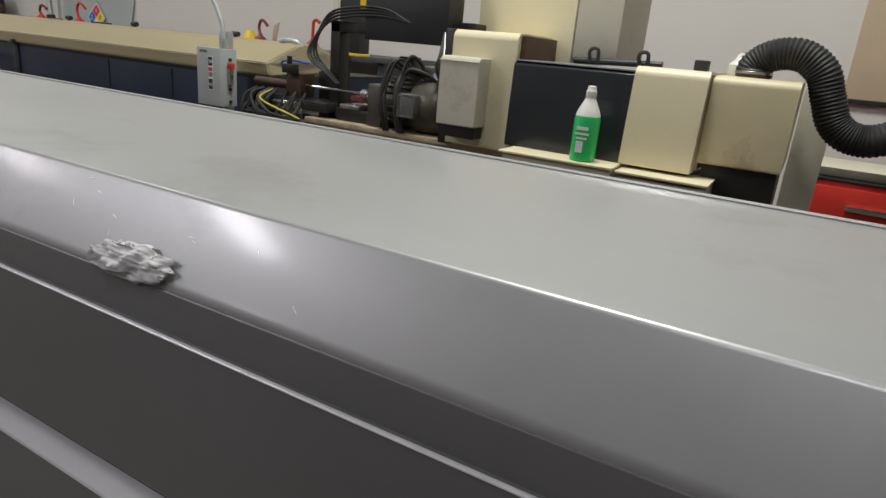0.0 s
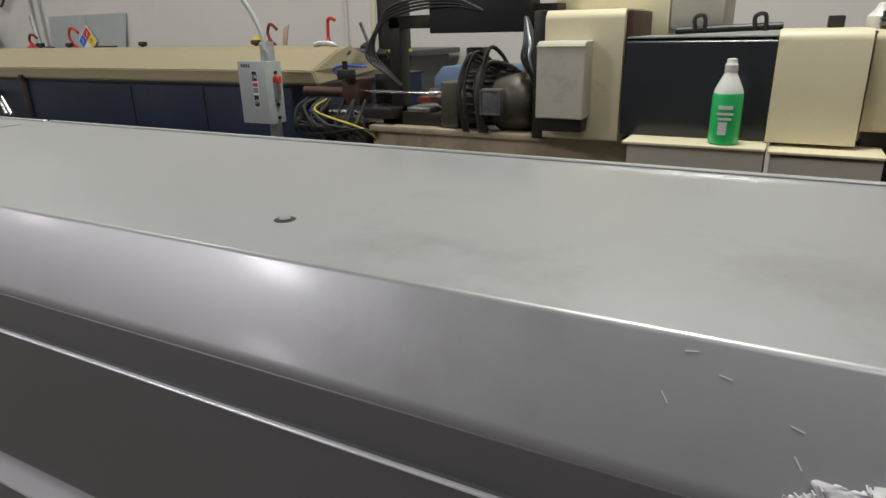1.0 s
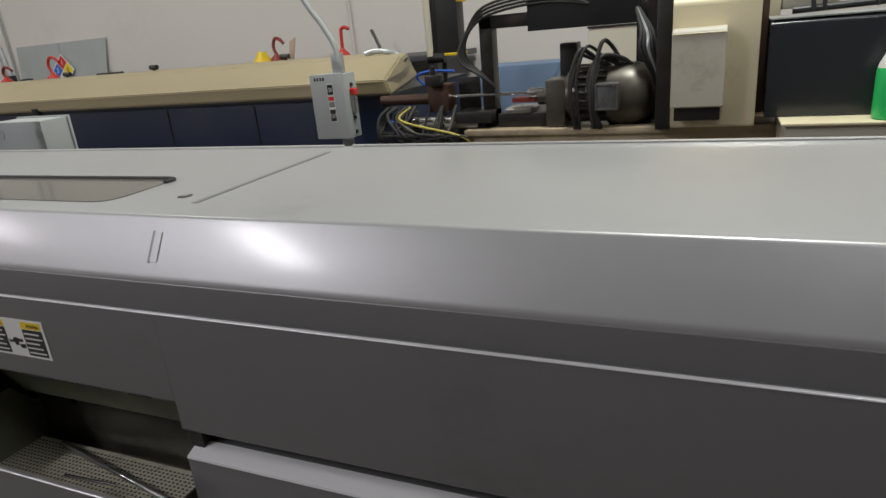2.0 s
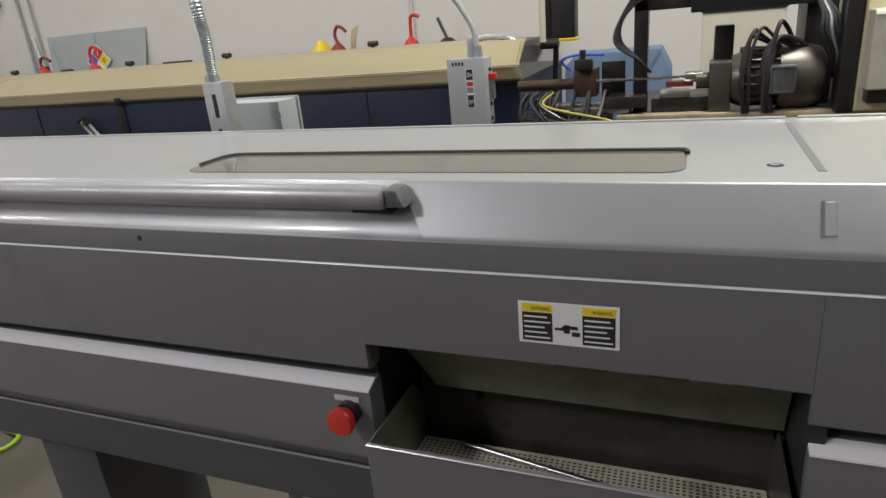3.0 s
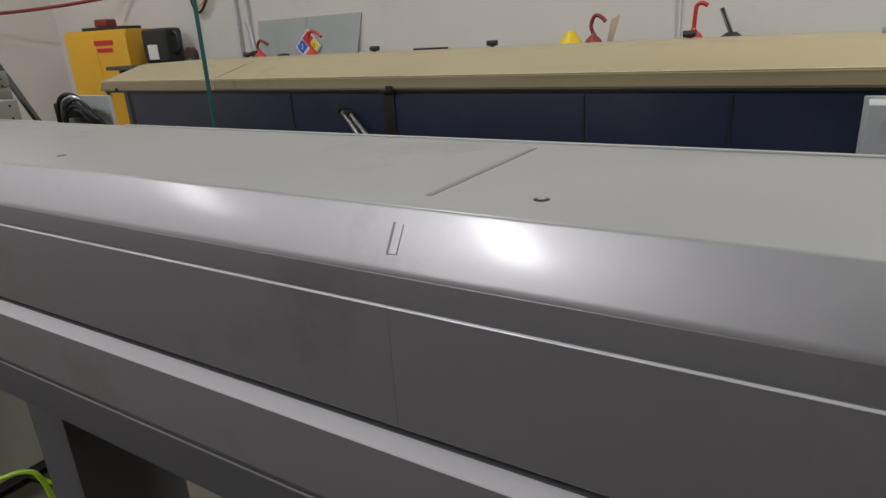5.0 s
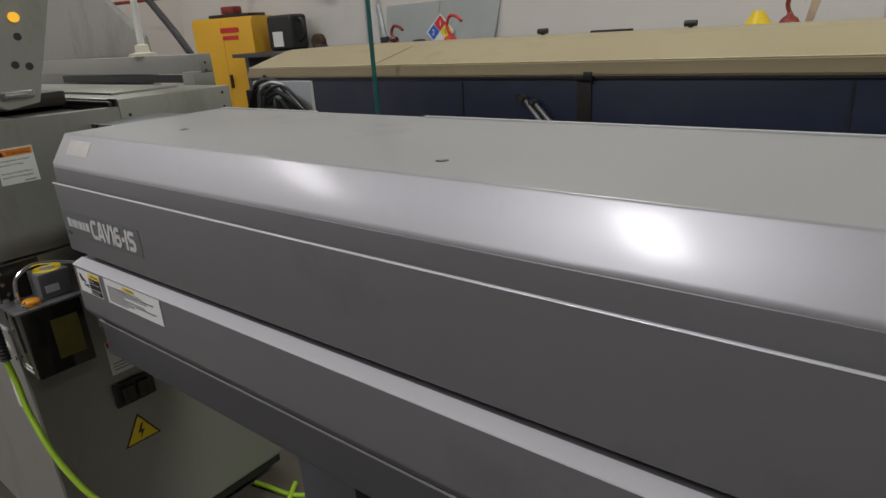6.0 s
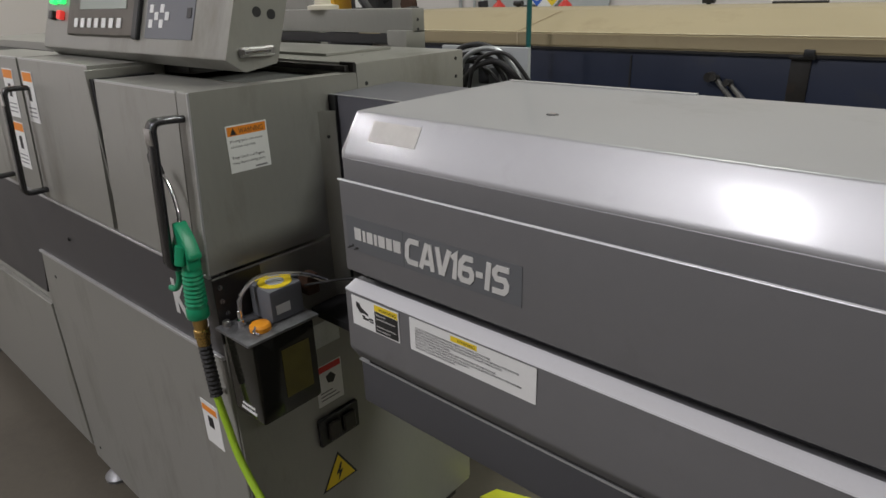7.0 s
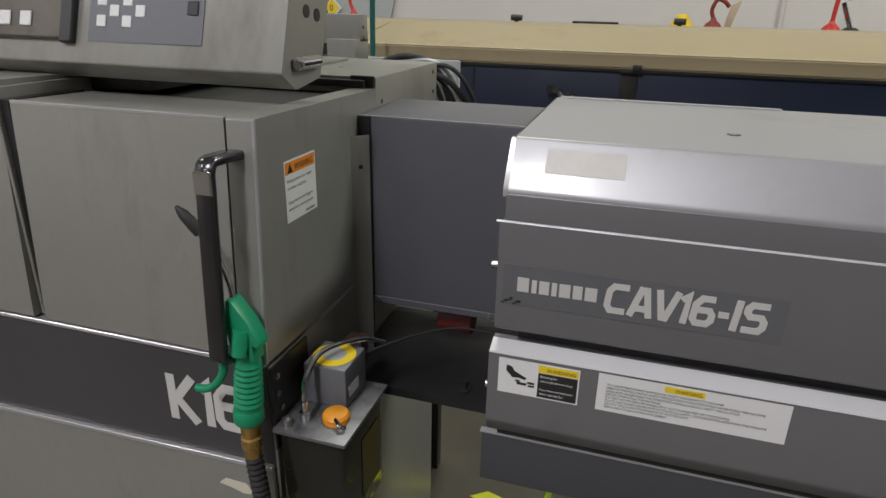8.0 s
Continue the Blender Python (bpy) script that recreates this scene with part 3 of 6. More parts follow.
sw, sh = 0.102, 0.050
ws = part("warning_sticker", flat(m, 0, sw, 0, sh), LABELWHITE, feeder, "white and black rotating-bar warning sticker")
part("sticker_head", flat(m, sw * 0.50, sw * 0.98, sh * 0.76, sh * 0.96, 0.0008, 0.0012), LABELYELLOW, ws)
part("sticker_field", flat(m, sw * 0.50, sw * 0.98, sh * 0.04, sh * 0.74, 0.0008, 0.0012), INK, ws)
letters("head_text", "WARNING", sh * 0.14, shift(m, sw * 0.60, sh * 0.80, 0.0012), INK, ws, 0.0002, sw * 0.35)
for k, s in enumerate(("from rotating bar", "Keep hands and body away", "", "can cause severe injury", "Rotating bar")):
    if s:
        letters("small_text", s, sh * 0.085, shift(m, sw * 0.53, sh * (0.12 + 0.125 * k), 0.0012), LABELWHITE, ws, 0.0002, sw * 0.0172 * len(s))
hand_out = [(0.10, 0.82), (0.17, 0.80), (0.20, 0.68), (0.36, 0.52), (0.34, 0.46), (0.26, 0.50), (0.18, 0.48), (0.10, 0.66)]
part("pictogram", moved(extrude([(sw * x, sh * y, 0.0008) for x, y in hand_out], (0, 0, 0.0004)), m), INK, ws)
for a, b, c, d in ((0.24, 0.30, 0.36, 0.37), (0.37, 0.36, 0.46, 0.42), (0.22, 0.38, 0.28, 0.43), (0.38, 0.28, 0.46, 0.33)):
    part("pictogram_bar", moved(box(sw * a, sw * c, sh * b, sh * d, 0.0008, 0.0013), m), INK, ws)
m = front(-4.862, 1.011, 0.2376)
sw, sh = 0.214, 0.052
ws = part("instruction_label", flat(m, 0, sw, 0, sh), LABELWHITE, feeder, "long white safety instruction label")
part("sticker_head", flat(m, sw * 0.36, sw * 0.57, sh * 0.80, sh * 0.95, 0.0008, 0.0012), LABELYELLOW, ws)
letters("head_text", "WARNING", sh * 0.125, shift(m, sw * 0.415, sh * 0.83, 0.0012), INK, ws, 0.0002, sw * 0.14)
rules = ("TO AVOID DEATH/SERIOUS PERSONAL INJURY OR DAMAGE TO MACHINE,", "OBSERVE THE FOLLOWING SAFETY PRECAUTIONS WHEN OPERATING OR SERVICING THE MACHINE",
         "READ AND UNDERSTAND THE OPERATOR'S MANUAL AND ALL SAFETY PRECAUTIONS", "BEFORE OPERATING THE MACHINE.", "DO NOT PUT FINGERS OR HANDS INTO ANY MOVING PART OF THE MACHINE.",
         "CLOSE THE GUARD COVER AND ACTIVATE ALL SAFETY DEVICES BEFORE OPERATING THE MACHINE", "DO NOT TOUCH ON THE HAZARDOUS VOLTAGE PARTS.", "REGULARLY CLEAN CHIPS AND DEBRIS.")
for k, s in enumerate(rules):
    letters("small_text", s, 0.0043, shift(m, sw * 0.05, sh * (0.70 - 0.085 * k), 0.0010), INK, ws, 0.0001, len(s) * 0.00222)
# name plates
def ribbon(points, w, depth, m):
    """A flat stroke of width w along 2D points, with mitred corners."""
    p = [Vector(q) for q in points]
    left, right = [], []
    for i, q in enumerate(p):
        a = (q - p[i - 1]).normalized() if i else (p[1] - q).normalized()
        b = (p[i + 1] - q).normalized() if i < len(p) - 1 else a
        na, nb = Vector((-a.y, a.x)), Vector((-b.y, b.x))
        n = (na + nb).normalized()
        k = 0.5 * w / max(0.5, n.dot(na))
        left.append(q + n * k)
        right.append(q - n * k)
    ring = left + right[::-1]
    return moved(extrude([(q.x, q.y, 0.0) for q in ring], (0, 0, depth)), m)


GLYPHS = {"C": (0.86, [[(0.82, 0.91), (0.24, 0.91), (0.09, 0.74), (0.09, 0.26), (0.24, 0.09), (0.82, 0.09)]]),
          "A": (0.84, [[(0.06, 0.0), (0.36, 1.0)], [(0.80, 0.0), (0.50, 1.0)], [(0.18, 0.28), (0.70, 0.28)], [(0.36, 0.91), (0.50, 0.91)]]),
          "V": (0.80, [[(0.04, 1.0), (0.36, 0.0)], [(0.76, 1.0), (0.44, 0.0)], [(0.36, 0.09), (0.44, 0.09)]]),
          "1": (0.36, [[(0.02, 0.76), (0.25, 0.93), (0.25, 0.0)]]),
          "6": (0.84, [[(0.74, 0.91), (0.28, 0.91), (0.09, 0.70), (0.09, 0.22), (0.22, 0.09), (0.62, 0.09)], [(0.60, 0.09), (0.62, 0.09), (0.75, 0.22), (0.75, 0.40), (0.63, 0.53), (0.12, 0.53)]]),
          "-": (0.44, [[(0.02, 0.46), (0.40, 0.46)]]),
          "I": (0.26, [[(0.12, 0.0), (0.12, 1.0)]]),
          "S": (0.84, [[(0.80, 0.91), (0.22, 0.91), (0.09, 0.79), (0.09, 0.66), (0.22, 0.53), (0.62, 0.53), (0.75, 0.40), (0.75, 0.22), (0.62, 0.09), (0.04, 0.09)]]),
          "K": (0.84, [[(0.09, 0.0), (0.09, 1.0)], [(0.74, 1.0), (0.22, 0.50), (0.78, 0.0)]])}


def drawn_text(name, text, width, height, m, mat, parent, weight=0.18, depth=0.0012, gap=0.10, slant=0.0):
    """Square-shouldered lettering, one mesh a letter."""
    total = sum(GLYPHS[c][0] for c in text) + gap * (len(text) - 1)
    sx, at = width / total, 0.0
    for c in text:
        wide, strokes = GLYPHS[c]
        bm = merged(*[ribbon([((at + x) * sx + slant * y * height, y * height) for x, y in st], weight * height, depth, shift(m, 0, 0, 0.00012 * k)) for k, st in enumerate(strokes)])
        part(name, bm, mat, parent)
        at += wide + gap


m = front(-4.988, 1.135, 0.2424)
np_ = part("name_plate", flat(m, 0, 0.1175, 0, 0.053), PLATE, feeder, "dark name plate with a maker's mark as plain bars")
for k, w in enumerate((0.014, 0.006, 0.012, 0.006, 0.013, 0.011, 0.014)):
    a = (0.0, 0.0175, 0.0265, 0.0415, 0.0505, 0.0665, 0.0805)[k]
    part("mark_bar", flat(m, 0.018 + a, 0.018 + a + w, 0.019, 0.036 if k else 0.0375, 0.0008, 0.0015), LETTER, np_)
m2 = front(-4.870, 1.136, 0.2424)
np2 = part("name_plate", flat(m2, 0, 0.195, -0.001, 0.052), PLATE, feeder, "dark model plate with raised silver letters")
drawn_text("model_letter", "CAV16-IS", 0.172, 0.0375, shift(m2, 0.003, 0.0075, 0.0008), LETTER, np2, 0.20, slant=0.10)
# grease smears at the panel's end
for k in range(7):
    part("grease_smear", flat(shift(front(-4.989 + 0.0035 * k, 1.136 + 0.002 * (k * 5 % 4), 0.2424), 0, 0, 0.0009), 0, 0.004 + 0.001 * (k % 3), 0, 0.0016 + 0.0012 * (k % 2), 0, 0.0003), BLACKSTEEL, feeder)

# ---- the turning machine at the feeder's end ----
KX, KY = -5.275, 0.160
lathe = thing("lathe", (-6.4, 0.5, 0), "grey sheet-metal sliding-head lathe with a charcoal band", "lathe")
part("lower_body", box(-7.9, KX - 0.002, KY + 0.012, 0.86, 0.10, 0.862, 0.004), LATHE, lathe)
fp = part("lower_panel", along_y([(-5.282, 0.10), (-5.282, 0.862), (-6.262, 0.838), (-6.300, 0.70), (-6.300, 0.10)], KY, KY + 0.012, 0.002, 1), LATHE, lathe, "scuffed grey lower panel")
# pale strip paints the highlight on the panel's upper edge
part("panel_edge", along_y([(-5.282, 0.8625), (-5.282, 0.8700), (-6.266, 0.8460), (-6.266, 0.8385)], KY - 0.004, KY + 0.008, 0.001, 1), TRIM, fp)
part("lower_panel", along_y([(-6.306, 0.14), (-6.306, 0.66), (-7.9, 0.60), (-7.9, 0.14)], KY - 0.004, KY + 0.012, 0.002, 1), LATHE, lathe)
part("charcoal_band", along_y([(-5.279, 0.866), (-5.279, 1.034), (-7.9, 1.034), (-7.9, 0.640), (-6.33, 0.690), (-6.270, 0.842)], KY + 0.003, KY + 0.03), BAND, lathe, "charcoal painted band")
part("band_edge", box(-7.9, -5.279, KY - 0.002, KY + 0.02, 1.030, 1.0365, 0.001, 1), TRIM, lathe)
part("end_panel", box(KX - 0.004, KX, KY + 0.002, 0.862, 0.11, 1.03, 0.002, 1), LATHE, lathe, "glossy grey end panel")
drawn_text("number_letter", "K16", 0.124, 0.075, front(-5.444, 0.912, KY + 0.0028), LETTER, lathe, 0.19, 0.0006, 0.08)
# upper guard
part("upper_guard", along_x(rounded([(0.158, 1.037), (0.178, 1.350), (0.532, 1.345), (0.532, 1.037)], [0.001, 0.004, 0, 0], 3), -5.313, KX), LATHE, lathe, "folded grey upper guard")
part("guard_edge", extrude([(-5.2745, 0.1570, 1.037), (-5.2785, 0.1570, 1.037), (-5.2785, 0.1770, 1.3495), (-5.2745, 0.1770, 1.3495)], (0, 0.003, 0)), TRIM, lathe)
# near-black block, the shade under the guards is in its colour
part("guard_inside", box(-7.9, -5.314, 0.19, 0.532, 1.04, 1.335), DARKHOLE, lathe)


def guard_door(x0, x1, top, handle_x, label):
    """A sloping guard door with its folded top."""
    d = part("guard_door", along_x(rounded([(0.158, 1.040), (0.178, top), (0.315, top - 0.003), (0.315, top - 0.012), (0.20, top - 0.012), (0.182, 1.040)], [0.001, 0.004, 0, 0, 0, 0], 3), x0, x1), LATHE, lathe, label)
    part("door_edge", extrude([(x0, 0.1775, top + 0.0005), (x1, 0.1775, top + 0.0005), (x1, 0.1810, top + 0.0015), (x0, 0.1810, top + 0.0015)], (0, 0, -0.003)), TRIM, d)
    hx = handle_x
    p = smooth_path([(hx + 0.006, 0.176, 1.308), (hx + 0.003, 0.145, 1.309), (hx, 0.131, 1.307), (hx, 0.1245, 1.298), (hx, 0.123, 1.282), (hx, 0.117, 1.20), (hx, 0.110, 1.09), (hx, 0.110, 1.070), (hx, 0.120, 1.062), (hx, 0.160, 1.062)], 6)
    strap = bmesh.new()
    rings = []
    for i, q in enumerate(p):
        dv = (p[min(i + 1, len(p) - 1)] - p[max(i - 1, 0)]).normalized()
        out = Vector((1, 0, 0)).cross(dv).normalized()
        rings.append([strap.verts.new(q + Vector((sx * 0.0115, 0, 0)) + out * sy * 0.0055) for sx, sy in ((-1, -0.6), (-0.8, -1), (0.8, -1), (1, -0.6), (1, 0.6), (0.8, 1), (-0.8, 1), (-1, 0.6))])
    for a, b in zip(rings, rings[1:]):
        for j in range(8):
            strap.faces.new((a[j], a[(j + 1) % 8], b[(j + 1) % 8], b[j]))
    strap.faces.new(rings[0][::-1])
    strap.faces.new(rings[-1])
    part("door_handle", strap, DARKCHROME, d, "chrome strap handle with its dark reflection in the colour", 50)
    # brighter plate paints the lit top bend of the strap
    part("handle_bend", merged(box(hx - 0.0119, hx + 0.0119, 0.1160, 0.1200, 1.272, 1.300, 0.0015, 1)), CHROME, d, "bright chrome bend")
    return d


guard_door(-5.640, -5.316, 1.349, -5.308, "plain grey guard door with a chrome handle")
guard_door(-6.070, -5.662, 1.374, -6.045, "plain grey guard door beside the control panel")
guard_door(-6.50, -6.085, 1.374, -6.30, "grey guard door with warning stickers")
part("door_gap", box(-5.6615, -5.6405, 0.176, 0.30, 1.04, 1.350), BLACK, lathe)
part("side_guard", box(-5.661, -5.655, 0.170, 0.33, 1.04, 1.366, 0.001, 1), LATHE, lathe)
# rear deck, rail and flange
deck = part("rear_deck", box(-7.9, KX, 0.533, 0.862, 1.03, 1.3625, 0.003), LATHE, lathe, "raised grey rear deck")
part("deck_track", box(-6.9, -5.29, 0.516, 0.531, 1.346, 1.358, 0.002), BLACKSTEEL, deck)
part("deck_stop", box(-5.318, KX - 0.001, 0.5265, 0.5325, 1.3455, 1.3645, 0.001, 1), BLACKSTEEL, deck)
part("deck_lid", box(-6.6, -5.45, 0.60, 0.80, 1.3625, 1.369, 0.002), LATHE, deck)
for x, y, z in ((KX, 0.557, 1.321), (KX, 0.835, 1.345), (KX, 0.835, 1.305)):
    part("bolt_hole", rod((x - 0.001, y, z), (x + 0.0006, y, z), 0.0042, n=12), BLACK, deck)
part("bolt_hole", lathe_turn((-5.40, 0.66, 1.3622), [(0.004, 0), (0.004, 0.0006)], 12), BLACK, deck)
rail = part("rear_rail", box(-6.7, -5.466, 0.895, 0.940, 1.392, 1.452, 0.003), LATHE, lathe, "grey rear guide rail")
part("rail_post", box(-5.535, -5.466, 0.870, 0.940, 1.35, 1.4, 0.002), LATHE, rail)
part("rail_slot", box(-6.5, -5.54, 0.8935, 0.8955, 1.365, 1.390), BLACK, rail)
part("rail_screw", rod((-5.466, 0.915, 1.425), (-5.4655, 0.915, 1.425), 0.004, n=10), BLACK, rail)
part("rail_screw", rod((-5.466, 0.915, 1.402), (-5.4655, 0.915, 1.402), 0.004, n=10), BLACK, rail)
part("flange", along_z([(KX, 0.428), (KX + 0.021, 0.4525), (KX + 0.0205, 0.455), (KX, 0.431)], 0.885, 1.284), LATHE, lathe, "light folded sheet flange")
part("flange_gap", box(KX + 0.0004, KX + 0.020, 0.4565, 0.4625, 0.885, 1.312), BLACK, lathe)
part("flange_hole", rod((KX + 0.0110, 0.4405, 1.235), (KX + 0.0120, 0.4395, 1.235), 0.0035, n=10), BLACK, lathe)
part("corner_plate", box(KX, KX + 0.003, 0.160, 0.258, 0.90, 1.028, 0.001, 1), BLACKSTEEL, lathe, "dark corner plate")
for y, z in ((0.172, 1.012), (0.172, 0.985), (0.178, 0.96)):
    part("plate_screw", rod((KX + 0.003, y, z), (KX + 0.006, y, z), 0.0045, n=10), STEEL, lathe)
part("panel_screw", rod((-5.30, KY + 0.001, 0.79), (-5.30, KY - 0.003, 0.79), 0.006, n=10), STEEL, lathe)
for x, z in ((-6.19, 0.78), (-6.24, 0.16), (-6.37, 0.60), (-5.99, 0.94)):
    part("panel_screw", rod((x, KY + 0.001, z), (x, KY - 0.002, z), 0.0045, n=10), BLACK, lathe)
for x in (-6.27, -5.42, -7.6):
    ft = part("levelling_foot", lathe_turn((x, 0.20, 0), [(0.042, 0), (0.044, 0.012), (0.026, 0.030), (0.012, 0.034), (0.012, 0.11)], 24), DULLPLATE, lathe, "dull steel levelling foot")
part("foot_channel", box(-7.9, -5.30, 0.24, 0.82, 0.055, 0.10), BLACKSTEEL, lathe)
# stickers on the end panel
m = side(0.2325, 1.206, KX)
sw, sh = 0.0805, 0.0815
ws = warning_face(m, sw, sh, lathe, LABELORANGE, [(0.04, 0.60, 0.90)], INKGREY)
for k, s in enumerate(("Moving parts can cause", "serious injuries.", "", "Keep hands and fingers", "away from moving parts")):
    if s:
        letters("small_text", s, sh * 0.085, shift(m, sw * 0.07, sh * (0.64 - 0.115 * k), 0.0008), INK, ws, 0.0001, sw * 0.036 * len(s))
m = side(0.350, 0.650, KX)
st = part("warning_sticker", flat(m, 0, 0.070, 0, 0.100), LABELWHITE, lathe, "white and red warning sticker")
part("sticker_head", flat(m, 0.003, 0.067, 0.083, 0.098, 0.0008, 0.0012), LABELRED, st)
part("pictogram", moved(extrude([(0.025, 0.070, 0.0008), (0.040, 0.076, 0.0008), (0.052, 0.062, 0.0008), (0.044, 0.048, 0.0008), (0.030, 0.052, 0.0008)], (0, 0, 0.0004)), m), INK, st)
for k in range(3):
    part("text_line", flat(m, 0.008, 0.058 - 0.008 * k, 0.012 + 0.009 * k, 0.015 + 0.009 * k, 0.0008, 0.0011), INKGREY, st)
m = side(0.338, 0.555, KX)
sk = part("socket_plate", flat(m, 0, 0.11, 0, 0.070, 0, 0.012, 0.002), BLACK, lathe, "black electrical socket plate")
for a in (0.018, 0.060):
    part("socket_cover", flat(m, a, a + 0.034, 0.012, 0.058, 0.012, 0.022, 0.003), BLACKSTEEL, sk)
m = side(0.350, 0.795, KX)
part("rating_plate", flat(m, 0, 0.074, 0, 0.056), GALV, lathe, "small metal rating plate")
m = side(0.354, 0.422, KX)
tri_bm = lambda s, h: extrude([(-s, -s * 0.58, h), (s, -s * 0.58, h), (0, s * 1.15, h)], (0, 0, 0.0005))
hz = part("shock_triangle", moved(tri_bm(0.052, 0.0), shift(m, 0.03, 0.03)), INK, lathe, "yellow high-voltage warning triangle")
part("triangle_field", moved(tri_bm(0.044, 0.0006), shift(m, 0.03, 0.03)), LABELYELLOW, hz)
bolt = [(0.004, 0.030), (-0.010, 0.004), (-0.001, 0.004), (-0.006, -0.016), (0.010, 0.010), (0.001, 0.010), (0.009, 0.030)]
part("triangle_bolt", moved(extrude([(x, y, 0.0012) for x, y in bolt], (0, 0, 0.0004)), shift(m, 0.03, 0.026)), INK, hz)
# stickers on the front
m = front(-5.417, 0.615, KY)
st = part("warning_sticker", flat(m, 0, 0.066, 0, 0.108), LABELWHITE, lathe, "white paper sticker on the lower panel")
part("sticker_head", flat(m, 0.003, 0.059, 0.082, 0.097, 0.0008, 0.0012), LABELORANGE, st)
part("pictogram", flat(m, 0.020, 0.040, 0.045, 0.072, 0.0008, 0.0012), INK, st)
m = front(-5.376, 0.806, KY)
part("torn_tape", moved(extrude([(0.0, 0.010, 0), (0.012, 0.021, 0), (0.046, 0.020, 0), (0.058, 0.004, 0), (0.040, 0.001, 0), (0.022, 0.006, 0)], (0, 0, 0.0006)), m), LABELCREAM, lathe, "torn masking tape")
for x, w, n in ((-6.058, 0.066, 1), (-6.205, 0.075, 2)):
    for k in range(n):
        m = facing((x, 0.1688 - 0.0078 * k, 1.228 - 0.13 * k), (1, 0, 0), (0, 0.0599, 1))
        st = part("warning_sticker", flat(m, 0, w, 0, 0.118), LABELWHITE, lathe, "white sticker with an orange head")
        part("sticker_head", flat(m, 0.003, w - 0.003, 0.095, 0.115, 0.0008, 0.0012), LABELORANGE, st)
        part("pictogram", flat(m, w * 0.35, w * 0.62, 0.050, 0.082, 0.0008, 0.0012), INK, st)
        for j in range(3):
            part("text_line", flat(m, 0.008, w - 0.012, 0.012 + 0.010 * j, 0.015 + 0.010 * j, 0.0008, 0.0011), INKGREY, st)

# ---- control panel over the guards ----
panel = thing("control_panel", (-5.75, 0.33, 1.36), "grey operator panel with a screen, keys and lamps", "control panel")
LEAN = Vector((0, 0.085, 0.255)).normalized()
PX0, PX1 = -6.125, -5.284
pm = facing((PX0, 0.259, 1.392), (1, 0, 0), LEAN)
pts = [(0.259, 1.392), (0.292, 1.369), (0.360, 1.379), (0.450, 1.650), (0.345, 1.650)]
part("panel_body", along_x(rounded(pts, [0.003, 0.004, 0.004, 0.01, 0.004], 3), PX0, PX1), LATHE, panel)
part("panel_arm", box(-5.95, -5.55, 0.33, 0.52, 1.3475, 1.385, 0.004), BLACKSTEEL, panel)
pw = PX1 - PX0
scr = part("screen_frame", flat(pm, 0.160, 0.515, 0.030, 0.30, 0, 0.008, 0.003), MOTORGREY, panel, "dark screen frame")
part("screen_rim", flat(pm, 0.497, 0.519, 0.026, 0.30, 0, 0.0095, 0.002), BLACK, scr)
part("display", flat(pm, 0.230, 0.465, 0.085, 0.25, 0.008, 0.0095), SCREEN, scr)
for k in range(7):
    part("screen_key", flat(pm, 0.206 + k * 0.037, 0.226 + k * 0.037, 0.046, 0.066, 0.008, 0.0105, 0.001), LABELWHITE, scr)
kp = part("keypad", flat(pm, 0.540, 0.722, 0.030, 0.30, 0, 0.0012), KEYGREY, panel, "grey membrane keypad with white keys")
KEY_PLACES = [(0.510, 0.050), (0.510, 0.078), (0.531, 0.064), (0.552, 0.050), (0.552, 0.078), (0.573, 0.064)]
KEY_PLACES += [(0.600, 0.104), (0.624, 0.104), (0.648, 0.104)] + [(0.508 + 0.024 * i, 0.135 + 0.024 * j) for i in range(7) for j in range(5) if (i * 7 + j * 3) % 5]
for a, b in KEY_PLACES:
    part("key", flat(pm, a + 0.043, a + 0.0585, b, b + 0.0155, 0.0012, 0.0026, 0.0008), LABELWHITE, kp)
part("key", flat(pm, 0.697, 0.714, 0.068, 0.086, 0.0012, 0.0026, 0.0008), BLACK, kp)
for a, b, mt in ((0.045, 0.100, GREENLIT), (0.095, 0.100, GREENLIT), (0.095, 0.064, REDLIT), (0.045, 0.064, BLACK)):
    part("push_button", flat(pm, a, a + 0.022, b, b + 0.020, 0, 0.012, 0.002), mt, panel)
part("hand_wheel", moved(lathe_turn((0.08, 0.205, 0), [(0.034, 0), (0.036, 0.018), (0.030, 0.026), (0.012, 0.028)], 28), pm), PLASTICWHITE, panel, "white hand wheel")
lm = side(0.318, 1.402, PX1)
part("panel_latch", flat(lm, -0.034, 0.034, -0.008, 0.008, 0, 0.010, 0.003), STEEL, panel, "steel toggle latch")
part("latch_lever", flat(lm, -0.030, 0.022, -0.004, 0.004, 0.010, 0.016, 0.002), CHROME, panel)
part("orange_lamp", rod((PX1 - 0.001, 0.352, 1.566), (PX1 + 0.006, 0.352, 1.566), 0.011, n=18), glow("orange_lamp", (0.9, 0.45, 0.03), 0.8), panel, "lit orange lamp")
for y, z in ((0.330, 1.465), (0.358, 1.460), (0.35, 1.525)):
    part("panel_hole", rod((PX1 - 0.001, y, z), (PX1 + 0.0008, y, z), 0.0085, n=16), BLACK, panel)

# ---- signal post behind ----
sig = thing("signal_post", (-5.83, 0.915, 1.452), "cream plastic socket with a white post on the rail", "post")
part("socket", lathe_turn((-5.84, 0.915, 1.452), [(0.045, 0), (0.045, 0.010), (0.024, 0.014), (0.022, 0.036), (0.015, 0.040)], 24), LABELCREAM, sig)
part("tube", rod((-5.84, 0.915, 1.49), (-5.80, 0.915, 1.95), 0.011, n=16), PLASTICWHITE, sig)
